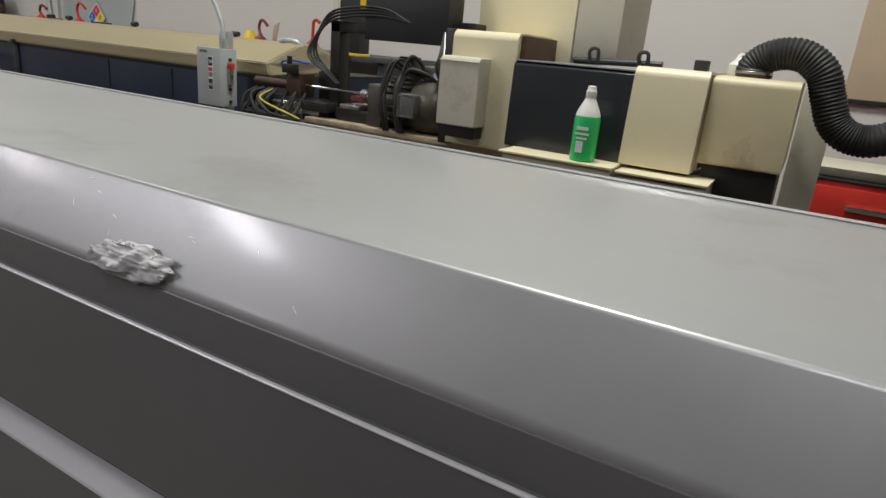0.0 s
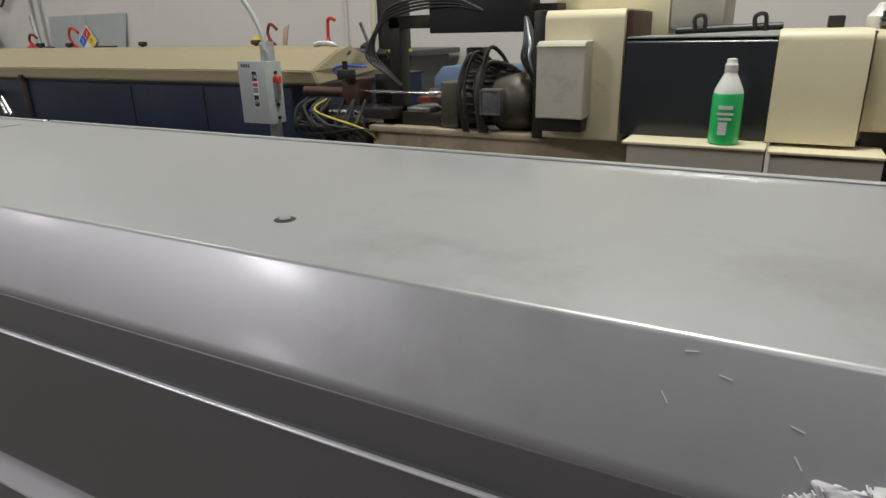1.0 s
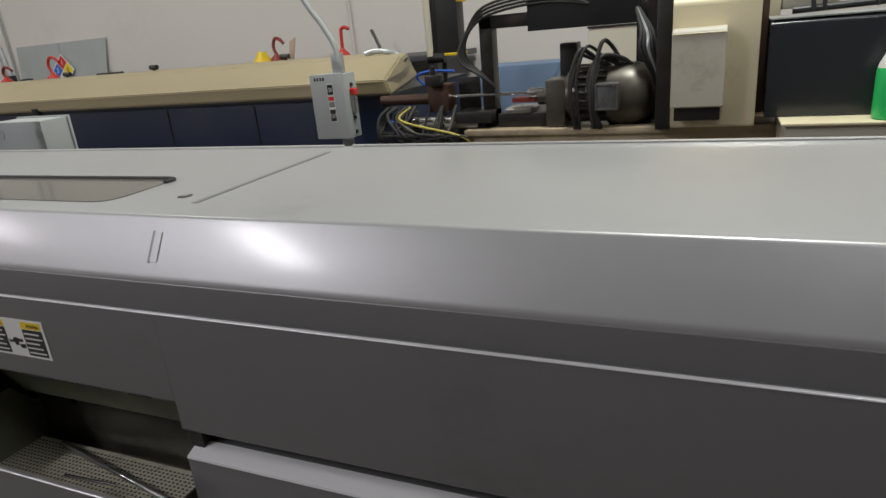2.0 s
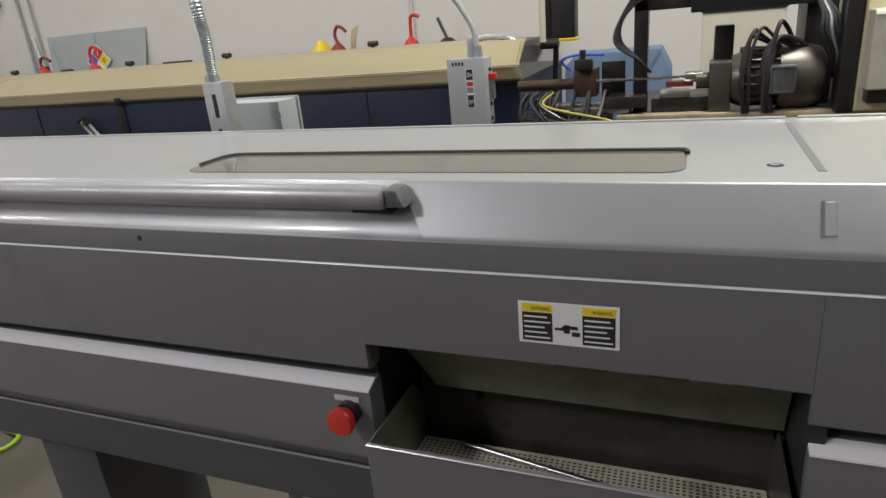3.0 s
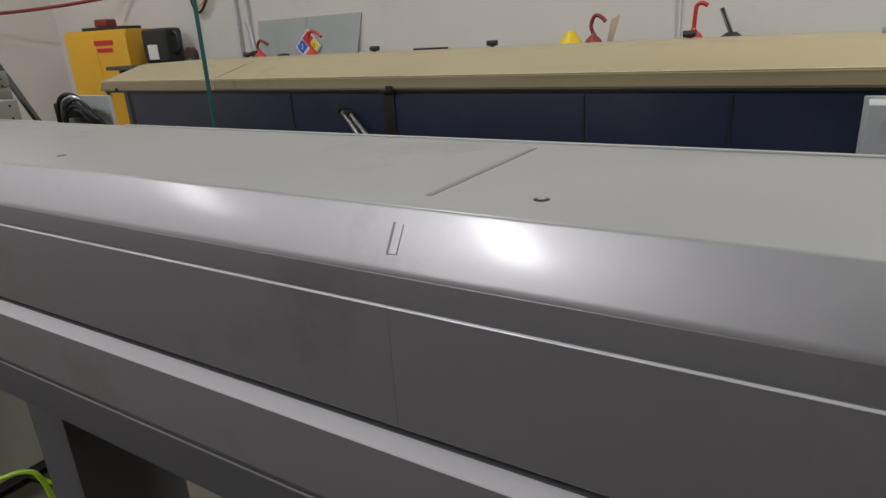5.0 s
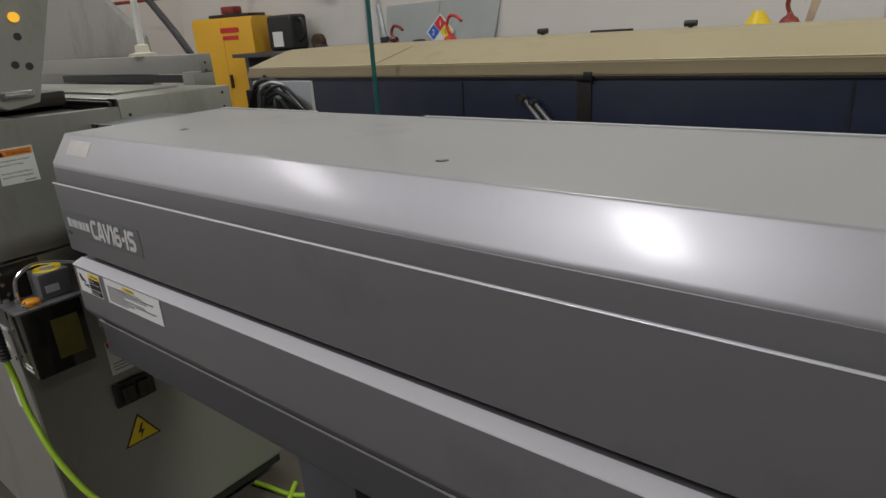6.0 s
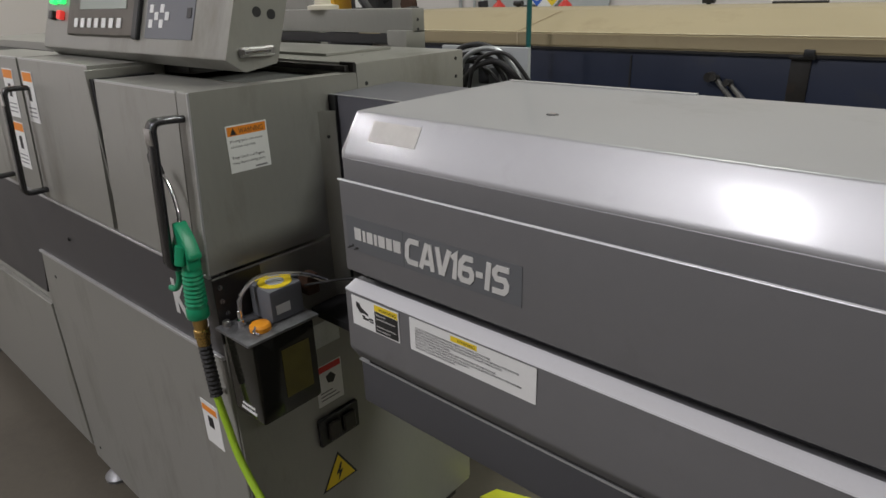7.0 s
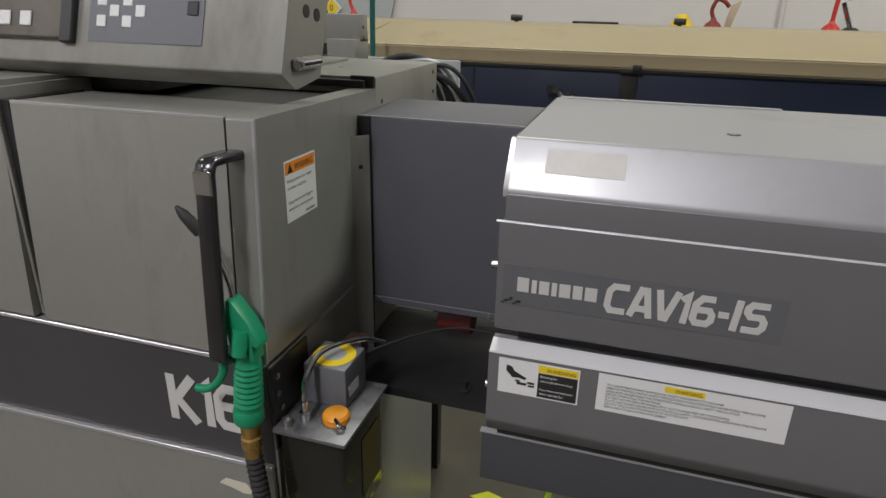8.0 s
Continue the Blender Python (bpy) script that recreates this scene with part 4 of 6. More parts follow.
hood = thing("rear_hood", (-6.6, 1.15, 1.2), "grey machine hood behind the control panel", "hood")
part("hood_sheet", extrude([(-7.3, 1.0, 1.2), (-5.95, 1.0, 1.2), (-6.0, 1.0, 1.52), (-6.35, 1.0, 1.74), (-7.3, 1.0, 1.8)], (0, 0.03, 0), 0.006), LATHE, hood)
part("hood_leg", box(-7.2, -6.0, 1.0, 1.06, 0, 1.2), LATHE, hood)
strut = tagged(part("black_strut", tube(smooth_path([(-6.30, 1.1, 1.87), (-6.13, 1.1, 1.70), (-5.90, 1.1, 1.497), (-5.70, 1.1, 1.28), (-5.50, 1.1, 1.05), (-5.42, 1.12, 0.6), (-5.40, 1.15, 0.01)], 8), 0.013, 10), RUBBER), "black sloping hose running down behind the rail", "hose")

# ---- cable box behind the lathe ----
cbx = thing("cable_box", (-5.48, 1.25, 0), "light grey cable box with black cables looping out", "cable box")
part("box_plate", box(-5.64, -5.322, 1.200, 1.215, 0.62, 1.338, 0.004), BOXGREY, cbx)
part("box_foot", box(-5.60, -5.36, 1.195, 1.235, 0.0, 0.62, 0.004), BLACKSTEEL, cbx)
part("cable_block", box(-5.60, -5.53, 1.135, 1.20, 1.255, 1.315, 0.008), BLACK, cbx)
part("cable_block", box(-5.46, -5.42, 1.150, 1.20, 1.240, 1.285, 0.006), BLACK, cbx)
for k in range(7):
    a, b, h = -5.615 + 0.026 * k, -5.36 + 0.018 * k, 1.275 + 0.008 * ((k * 3) % 7)
    run = smooth_path([(a, 1.185 - 0.006 * k, 1.13), (a + 0.006, 1.150 - 0.008 * k, 1.225), (a + 0.045, 1.135 - 0.008 * k, h), (0.5 * (a + b) + 0.02, 1.125 - 0.006 * k, h + 0.028), (b - 0.03, 1.13 - 0.005 * k, h - 0.006), (b, 1.15, 1.20), (b + 0.01, 1.17, 1.05)], 8)
    part("cable", tube(run, 0.0055 + 0.0012 * (k % 3), 10), GALV if k == 4 else RUBBER, cbx, "grey braided cable" if k == 4 else "")

# ---- guard between feeder and lathe ----
duct = thing("guard_channel", (-5.13, 0.5, 0.86), "slate-grey sheet guard between feeder and lathe", "guard")
part("channel_body", along_x(rounded([(0.463, 0.994), (0.463, 1.312), (0.640, 1.316), (0.640, 0.994)], 0.003, 3), KX + 0.001, FX0 + 0.004), DUCT, duct)
part("channel_fold", box(KX + 0.001, FX0 - 0.001, 0.4618, 0.4645, 1.3115, 1.3132, 0.0005, 1), TRIM, duct)
part("channel_edge", box(KX + 0.001, FX0 - 0.001, 0.460, 0.4625, 0.992, 1.004, 0.0008, 1), DUCT, duct)
for x in (-5.245, -5.05):
    part("channel_screw", rod((x, 0.460, 0.999), (x, 0.456, 0.999), 0.004, n=10), STEEL, duct)
part("channel_tray", along_x([(0.36, 0.880), (0.36, 0.895), (0.62, 0.905), (0.62, 0.880)], KX + 0.002, FX0 - 0.02), BLACK, duct)
part("red_coupling", rod((-5.15, 0.52, 0.955), (-5.09, 0.52, 0.955), 0.026, n=20, bev=0.003), OLDRED, duct, "dark red coupling")
part("wing_nut", lathe_turn((-5.07, 0.39, 0.893), [(0.012, 0), (0.012, 0.006), (0.007, 0.008), (0.006, 0.020)], 14), BLACKSTEEL, duct)

# ---- oil lubricator on the end panel ----
lub = thing("oil_lubricator", (-5.22, 0.225, 0.74), "small oil lubricator with a grey motor and dark tank", "lubricator")
lp0 = part("top_plate", box(-5.272, -5.165, 0.150, 0.300, 0.936, 0.942, 0.002), DULLPLATE, lub, "speckled dull steel top plate")
part("tank", box(-5.268, -5.172, 0.160, 0.292, 0.765, 0.936, 0.008), material("smoked_tank", (0.014, 0.014, 0.010), 0.10, 0.0, 0.2, 12, 160, 0.0), lub, "smoked plastic oil tank")
part("tank_label", flat(side(0.215, 0.80, -5.1715), 0, 0.060, 0, 0.10), material("dark_yellow_label", (0.13, 0.112, 0.022), 0.5, 0, 0.2, 20), lub, "dark yellow tank label")
part("tank_print", merged(flat(front(-5.235, 0.792, 0.1595), 0, 0.040, 0, 0.004), flat(front(-5.240, 0.780, 0.1595), 0, 0.048, 0, 0.006)), LABELWHITE, lub)
mo = part("motor_block", box(-5.262, -5.196, 0.222, 0.292, 0.942, 1.005, 0.005), material("grey_cast_motor", (0.17, 0.175, 0.19), 0.4, 0.1), lub, "grey motor block")
part("motor_label", lathe_turn((-5.229, 0.257, 1.005), [(0.031, 0), (0.031, 0.0008), (0.016, 0.001)], 28), LABELYELLOW, mo, "round yellow instruction label")
part("motor_label_centre", lathe_turn((-5.229, 0.257, 1.0058), [(0.017, 0), (0.017, 0.0006)], 24), BOXGREY, mo)
part("motor_tag", flat(side(0.232, 0.957, -5.196), 0, 0.030, 0, 0.018), LABELWHITE, mo)
part("filler_cap", lathe_turn((-5.200, 0.198, 0.942), [(0.019, 0), (0.019, 0.008), (0.016, 0.012), (0.006, 0.013)], 24), ORANGE, lub, "orange filler cap")
part("cap_chain", tube(smooth_path([(-5.195, 0.185, 0.952), (-5.183, 0.175, 0.950), (-5.178, 0.180, 0.946)], 6), 0.003, 6), CHROME, lub)
part("fitting", lathe_turn((-5.240, 0.185, 0.942), [(0.008, 0), (0.008, 0.012), (0.005, 0.014), (0.005, 0.030)], 14), CHROME, lub)
part("fitting", lathe_turn((-5.258, 0.166, 0.942), [(0.007, 0), (0.007, 0.010), (0.004, 0.012)], 12), STEEL, lub)
part("oil_line", tube(smooth_path([(-5.240, 0.185, 0.970), (-5.242, 0.195, 1.000), (-5.235, 0.235, 1.022), (-5.205, 0.30, 1.012), (-5.19, 0.345, 0.985)], 8), 0.0045, 10), CHROME, lub, "braided steel oil line")
part("oil_line", tube(smooth_path([(-5.20, 0.30, 0.990), (-5.15, 0.36, 0.995), (-5.09, 0.40, 1.00), (-5.03, 0.42, 0.99)], 8), 0.0022, 8), RUBBER, lub)
part("fitting_block", box(-5.245, -5.215, 0.318, 0.345, 0.955, 0.995, 0.003), COPPER, lub, "brass fitting block")

# ---- air gun hanging on the door handle ----
gun = thing("air_gun", (-5.32, 0.115, 0.9), "green plastic air blow gun hanging on a handle", "air gun")
grip_path = [(-5.2875 - 0.0090 * t, 0.135, 1.072 - 0.100 * t) for t in [i / 24 for i in range(25)]]
part("gun_grip", tube(grip_path, 0.02, 20, radii=[0.0150 + 0.0030 * (i / 24) + (0.0020 if 4 < i < 20 and i % 2 else 0.0) for i in range(25)]), GUNGREEN, gun, "ribbed green grip")
part("gun_base", lathe_turn((-5.2968, 0.135, 0.962), [(0.0180, 0.0), (0.0198, 0.003), (0.0198, 0.018), (0.0180, 0.022)], 24), GUNGREEN, gun)
part("gun_head", extrude([(-5.305, 0.123, 1.142), (-5.297, 0.123, 1.141), (-5.277, 0.123, 1.116), (-5.263, 0.123, 1.088), (-5.264, 0.123, 1.080), (-5.273, 0.123, 1.083), (-5.271, 0.123, 1.060), (-5.303, 0.123, 1.060), (-5.309, 0.123, 1.100)], (0, 0.024, 0), 0.004), GUNGREEN, gun, "wedge-shaped green head")
part("valve_cap", rod((-5.286, 0.124, 1.104), (-5.288, 0.117, 1.072), 0.0105, 0.0095, 16, 0.003), GUNGREEN, gun)
part("trigger", tube(smooth_path([(-5.309, 0.132, 1.118), (-5.318, 0.128, 1.095), (-5.319, 0.126, 1.060), (-5.322, 0.126, 1.035), (-5.336, 0.126, 1.014), (-5.352, 0.126, 1.005), (-5.365, 0.126, 1.004)], 6), 0.0055, 12), GUNGREEN, gun, "curved green trigger")
part("nozzle", tube(smooth_path([(-5.302, 0.136, 1.138), (-5.308, 0.140, 1.155), (-5.320, 0.143, 1.180), (-5.332, 0.142, 1.203), (-5.344, 0.138, 1.222)], 6), 0.0042, 12), CHROME, gun, "bent chrome nozzle")
part("nozzle_tip", tube([(-5.340, 0.139, 1.216), (-5.346, 0.138, 1.226), (-5.358, 0.136, 1.240), (-5.366, 0.135, 1.249)], 0.006, 14, radii=[0.0062, 0.0078, 0.0066, 0.0022]), RUBBER, gun, "black rubber nozzle tip")
part("brass_coupling", lathe_turn((-5.2965, 0.135, 0.903), [(0.009, 0), (0.012, 0.004), (0.012, 0.018), (0.014, 0.020), (0.014, 0.034), (0.011, 0.036), (0.013, 0.044), (0.013, 0.058), (0.009, 0.061)], 16), BRASS, gun, "worn brass coupling")
part("strain_relief", tube([(-5.2965 + 0.0004 * i, 0.135, 0.905 - 0.0045 * i) for i in range(24)], 0.012, 14, radii=[0.0125 if i % 2 else 0.0105 for i in range(24)]), RUBBER, gun, "ribbed black strain relief")
gun.location.x += 0.003
hose = tagged(part("air_hose", tube(smooth_path([(-5.287, 0.135, 0.808), (-5.272, 0.138, 0.74), (-5.225, 0.134, 0.66), (-5.13, 0.14, 0.56), (-5.03, 0.18, 0.46), (-4.91, 0.30, 0.365), (-4.82, 0.40, 0.375), (-4.79, 0.43, 0.33), (-4.78, 0.45, 0.15), (-4.77, 0.50, 0.014), (-4.70, 0.60, 0.014)], 10), 0.0072, 14), HOSEGREEN), "lime-green air hose hanging to the floor", "hose")
tagged(part("air_hose", tube(smooth_path([(-6.2, 0.30, 0.014), (-5.9, 0.46, 0.014), (-5.6, 0.56, 0.014), (-5.35, 0.60, 0.014), (-5.2, 0.63, 0.014), (-5.14, 0.70, 0.014), (-5.2, 0.80, 0.014)], 10), 0.0085, 12), HOSEGREEN), "lime-green air hose lying on the floor", "hose")
tagged(part("air_hose", tube(smooth_path([(-5.32, 0.72, 0.014), (-5.12, 0.78, 0.014), (-5.00, 0.92, 0.10), (-4.96, 0.98, 0.22)], 10), 0.0085, 12), HOSEGREEN), "lime-green air hose rising behind the feeder", "hose")
tagged(part("air_hose", tube(smooth_path([(-4.60, 0.95, 0.014), (-4.48, 0.92, 0.014), (-4.40, 0.96, 0.014), (-4.42, 1.04, 0.014), (-4.52, 1.06, 0.014)], 10), 0.0085, 12), HOSEGREEN), "loop of lime-green hose on the floor", "hose")
for k, (x, y, a) in enumerate(((-5.18, 0.95, 20), (-5.12, 1.10, -15))):
    bm = moved(extrude([(-0.10, -0.02, 0), (-0.06, 0.03, 0), (0.06, 0.03, 0), (0.10, 0.0, 0), (0.05, -0.03, 0)], (0, 0, 0.004)), pose(x, y, 0.0005, 0, 0, a))
    tagged(part("floor_tape", bm, material("yellow_floor_tape", (0.70, 0.72, 0.03), 0.5, 0, 0.1, 12)), "strip of yellow tape stuck to the floor", "tape")

# ---- rag on the feeder's edge ----
rng = random.Random(4)
bm = bmesh.new()
nu, nv = 46, 30
grid = []
for i in range(nu):
    row = []
    for j in range(nv):
        u, v = i / (nu - 1) * 2 - 1, j / (nv - 1) * 2 - 1
        rad = math.hypot(u, v)
        edge = 1 + 0.18 * noise.noise((u * 3, v * 3, 5.0))
        x = -0.521 + u * 0.043 * edge + 0.007 * v
        s = v * 0.015 * edge + 0.004
        # lies over the lower corner of the chamfer
        if s > 0:
            y, z, ny, nz = 0.2495 + s * 0.55, 1.279 + s * 0.835, -0.835, 0.55
        else:
            y, z, ny, nz = 0.2495, 1.279 + s * 0.8, -1.0, 0.1
        h = 0.002 + 0.008 * max(0, 1 - rad * rad * 0.9) * (0.6 + 1.1 * noise.noise((u * 2.2 + 3, v * 1.6, 1.0))) + 0.0035 * abs(noise.noise((u * 4.5 + v * 2, v * 5, 2.0))) + 0.0005 * noise.noise((u * 16, v * 14, 7.0))
        row.append(bm.verts.new((x, y + ny * max(h, 0.002), z + nz * max(h, 0.002))))
    grid.append(row)
for i in range(nu - 1):
    for j in range(nv - 1):
        a, b = i / (nu - 1) * 2 - 1, j / (nv - 1) * 2 - 1
        if abs(a) ** 2.4 + abs(b) ** 2.4 < 0.94 + 0.28 * noise.noise((a * 4, b * 4, 9.0)):
            bm.faces.new((grid[i][j], grid[i + 1][j], grid[i + 1][j + 1], grid[i][j + 1]))
bmesh.ops.delete(bm, geom=[v for v in bm.verts if not v.link_faces], context="VERTS")
bmesh.ops.solidify(bm, geom=bm.faces[:], thickness=0.0012)
rag = tagged(part("rag", bm, CLOTH, smooth=80), "crumpled greyish-white shop rag on the lid's edge", "rag")
# threads at the rag's edge
for k in range(22):
    a = rng.uniform(-0.2, math.pi + 0.2)
    x, s = -0.520 + 0.039 * math.cos(a), 0.014 * math.sin(a)
    p0 = Vector((x, 0.2495 + s * 0.55 - 0.003, 1.279 + s * 0.835 + 0.002))
    d = Vector((math.cos(a) * 0.010, 0.008 * math.sin(a), 0.012 * math.sin(a))) * rng.uniform(0.2, 0.45)
    th = part("thread", tube([p0, p0 + d * 0.5 + Vector((0, -0.002, 0.001)), p0 + d], 0.0004, 5), CLOTH, rag)

# ---- tan-covered bar feeder behind ----
tanf = thing("bar_feeder", (-4.8, 2.8, 0), "old bar feeder with tan cover and navy body", "bar feeder")
TX0, TX1 = -7.42, -2.515
tb = bmesh.new()
prof = [(2.400, 1.232), (2.398, 1.298), (2.660, 1.384), (2.72, 1.391), (3.22, 1.391), (3.45, 1.30), (3.45, 1.232)]
def ring_at(x, f):
    """The cover's outline drawn in towards its foot by f at a hipped end."""
    return [tb.verts.new((x + (f * (z - 1.232) / 0.16 * 0.13) - (0.35 if f < 0 and y > 3.1 else 0), y, z)) for y, z in prof]
ra, rb = ring_at(TX0, 1.0), ring_at(TX1, -0.55)
for i in range(len(prof)):
    tb.faces.new((ra[i], ra[(i + 1) % len(prof)], rb[(i + 1) % len(prof)], rb[i]))
tb.faces.new(ra)
tb.faces.new(rb[::-1])
bmesh.ops.recalc_face_normals(tb, faces=tb.faces)
bmesh.ops.bevel(tb, geom=[e for e in tb.edges if e.calc_face_angle(0) > 0.15], offset=0.008, segments=2, affect="EDGES")
tcov = part("cover", tb, TAN, tanf, "tan painted hip-ended cover")
part("crease_edge", box(TX0 + 0.06, TX1 - 0.02, 2.3935, 2.399, 1.2965, 1.3005, 0.001, 1), CREAM, tcov)
part("cover_joint", extrude([(-6.20, 2.3955, 1.234), (-6.196, 2.3955, 1.234), (-6.196, 2.3955, 1.298), (-6.10, 2.655, 1.3855), (-6.104, 2.655, 1.3855), (-6.20, 2.3955, 1.298)], (0, -0.002, 0.002)), GRIMY, tcov)
part("body", box(-7.10, TX1 - 0.03, 2.425, 3.42, 0.55, 1.222, 0.006), NAVY, tanf, "navy painted body")
part("gap", box(TX0 + 0.05, TX1 - 0.02, 2.41, 3.43, 1.220, 1.233), BLACK, tanf)
for x in (-3.89, -3.31, -5.6):
    part("body_joint", box(x - 0.004, x + 0.004, 2.420, 2.426, 0.56, 1.205), BLACK, tanf)
part("stand", box(-6.3, -5.9, 2.5, 3.3, 0, 0.55, 0.01), NAVY, tanf)
part("stand", box(-3.4, -3.0, 2.5, 3.3, 0, 0.55, 0.01), NAVY, tanf)
lt = part("latch", box(-4.955, -4.865, 2.392, 2.428, 1.216, 1.228, 0.002), BLACKSTEEL, tanf, "black cover latch")
part("latch_knob", box(-4.905, -4.868, 2.385, 2.400, 1.226, 1.252, 0.003), BLACK, lt)
part("latch_strip", box(-4.95, -4.88, 2.417, 2.426, 0.98, 1.216, 0.002), BLACKSTEEL, lt)
part("hinge_dot", rod((-7.20, 2.396, 1.243), (-7.20, 2.385, 1.243), 0.010, n=10), BLACK, tanf)
lv = part("lever_boss", rod((-5.24, 2.424, 1.133), (-5.24, 2.385, 1.133), 0.020, n=14), BLACKSTEEL, tanf, "chrome clamp levers")
for dx in (0.02, 0.075):
    part("lever", rod((-5.23 + dx, 2.39, 1.135 - dx * 0.3), (-5.10 + dx, 2.36, 1.00), 0.010, 0.013, 10), STEEL, lv)
    part("lever_end", rod((-5.23 + dx, 2.40, 1.137 - dx * 0.3), (-5.235 + dx, 2.36, 1.142 - dx * 0.3), 0.014, n=10), BLACKSTEEL, lv)
for x in (-5.565, -4.714, -6.75, -3.63):
    kn = part("knob_stem", rod((x, 3.19, 1.389), (x, 3.19, 1.405), 0.012, n=10), BLACK, tanf)
    part("knob", rod((x - 0.03, 3.19, 1.412), (x + 0.03, 3.19, 1.412), 0.016, n=12, bev=0.004), BLACK, kn)
part("top_handle", box(-5.26, -5.02, 3.18, 3.21, 1.390, 1.402, 0.004), BLACK, tanf)
# teal pipe in front of it
tagged(part("teal_pipe", tube([(-5.985, 2.2, 0.0), (-6.0, 2.2, 1.2), (-5.975, 2.2, 3.2), (-5.975, 2.2, 6.0)], 0.012, 12), TEAL), "thin teal air pipe from the ceiling to the floor", "pipe")

# ---- switch box with conduit ----
sb = thing("disconnect_switch", (-2.70, 2.23, 1.07), "grey disconnect switch box with ON and OFF marks", "switch box")
part("box", box(-2.784, -2.622, 2.180, 2.275, 1.076, 1.349, 0.004), BOXGREY, sb)
part("box_lid", box(-2.786, -2.624, 2.172, 2.181, 1.078, 1.351, 0.002), BOXGREY, sb)
m = front(-2.784, 1.076, 2.172)
part("mark_strip", flat(m, 0.078, 0.110, 0.075, 0.235), LABELWHITE, sb)
part("mark_field", flat(m, 0.080, 0.108, 0.190, 0.232, 0.0008, 0.0014), INK, sb)
part("mark_field", flat(m, 0.080, 0.108, 0.078, 0.128, 0.0008, 0.0014), INK, sb)
part("mark_field", flat(m, 0.080, 0.108, 0.165, 0.182, 0.0008, 0.0014), LABELRED, sb)
part("mark_field", flat(m, 0.080, 0.108, 0.138, 0.160, 0.0008, 0.0014), INKGREY, sb)
letters("switch_text", "ON", 0.024, shift(m, 0.084, 0.202, 0.0014), LABELWHITE, sb, 0.0003, 0.020)
letters("switch_text", "OFF", 0.024, shift(m, 0.083, 0.092, 0.0014), LABELWHITE, sb, 0.0003, 0.022)
for k in range(4):
    part("pen_bar", flat(m, 0.020 + k * 0.014, 0.029 + k * 0.014, 0.248, 0.262, 0, 0.0005), INK, sb)
sm = side(2.225, 1.2, -2.6215)
part("switch_lever", merged(flat(sm, -0.012, 0.012, -0.02, 0.07, 0, 0.022, 0.003)), STEEL, sb, "steel side lever")
part("lever_tip", flat(sm, -0.014, 0.014, 0.055, 0.085, 0.0, 0.030, 0.004), RED, sb)
for z in (1.30, 1.16, 1.10):
    part("box_screw", rod((-2.622, 2.23, z), (-2.614, 2.23, z), 0.008, n=10), BLACKSTEEL, sb)
part("nipple", rod((-2.668, 2.24, 1.349), (-2.674, 2.24, 1.395), 0.020, n=16), GALV, sb)
part("strap", box(-2.715, -2.690, 2.25, 2.275, 1.345, 1.43, 0.002), GALV, sb)
part("conduit", tube(smooth_path([(-2.674, 2.24, 1.39), (-2.684, 2.245, 1.46), (-2.735, 2.25, 1.55), (-2.82, 2.25, 1.68), (-2.95, 2.25, 2.0), (-3.0, 2.25, 3.0), (-3.0, 2.25, 6.0)], 8), 0.012, 12), BOXGREY, sb, "grey flexible conduit")
part("post", box(-2.73, -2.69, 2.277, 2.318, 0, 1.43, 0.003), GALV, sb, "galvanised strut post")

# ---- junction box on a strut behind the feeder ----
jb = thing("junction_box", (-2.80, 0.85, 0), "grey junction box on a galvanised strut with conduit", "junction box")
part("box_body", box(-2.925, -2.734, 0.900, 0.975, 1.18, 1.360, 0.003), BOXGREY, jb)
part("box_lid", box(-2.93, -2.729, 0.975, 0.982, 1.175, 1.364, 0.002), BOXGREY, jb)
part("strut", box(-2.822, -2.770, 0.760, 0.800, 0, 1.421, 0.002), GALV, jb, "slotted galvanised strut")
for z in (1.375, 1.30):
    part("strut_slot", box(-2.800, -2.791, 0.7585, 0.7605, z - 0.028, z + 0.022), BLACK, jb)
part("slot_bolt", rod((-2.7955, 0.761, 1.292), (-2.7955, 0.752, 1.292), 0.008, n=8), STEEL, jb)
for x in (-2.895, -2.745):
    part("knockout", rod((x, 0.9005, 1.328), (x, 0.8985, 1.328), 0.014, n=18), BOXGREY, jb)
part("nipple", rod((-2.812, 0.785, 1.40), (-2.811, 0.785, 1.435), 0.016, n=14), GALV, jb)
fl = smooth_path([(-2.811, 0.787, 1.43), (-2.812, 0.79, 1.51), (-2.822, 0.79, 1.60), (-2.86, 0.80, 1.9), (-2.88, 0.82, 2.6)], 34)
part("flexible_conduit", tube(fl, 0.012, 12, radii=[0.0118 + (0.0012 if i % 2 else -0.0010) for i in range(len(fl))]), GALV, jb, "ribbed metal conduit")
part("conduit_upper", rod((-2.88, 0.82, 2.6), (-2.88, 0.82, 6.0), 0.012, n=10), GALV, jb)

# ---- cream lathe with an open motor ----
cl = thing("lathe", (-1.1, 2.6, 0), "cream old lathe with an open motor and black gantry", "lathe")
part("bed", box(-2.10, -0.95, 2.215, 3.0, 0.3, 1.088, 0.006), GRIMY, cl, "grimy cream bed")
part("bed_lip", box(-2.105, -1.0, 2.195, 2.26, 1.072, 1.096, 0.004), GRIMY, cl)
part("bed_top", box(-2.09, -1.2, 2.26, 2.95, 1.088, 1.094), BLACKSTEEL, cl)
part("base", box(-2.0, -0.1, 2.1, 3.0, 0.0, 0.32, 0.01), BLACKSTEEL, cl)
part("apron", along_x(rounded([(1.93, 0.6), (1.93, 1.128), (1.94, 1.138), (2.3, 1.138), (2.3, 0.6)], 0.006, 2), -0.985, -0.615), CREAMGREY, cl, "cream front shelf")
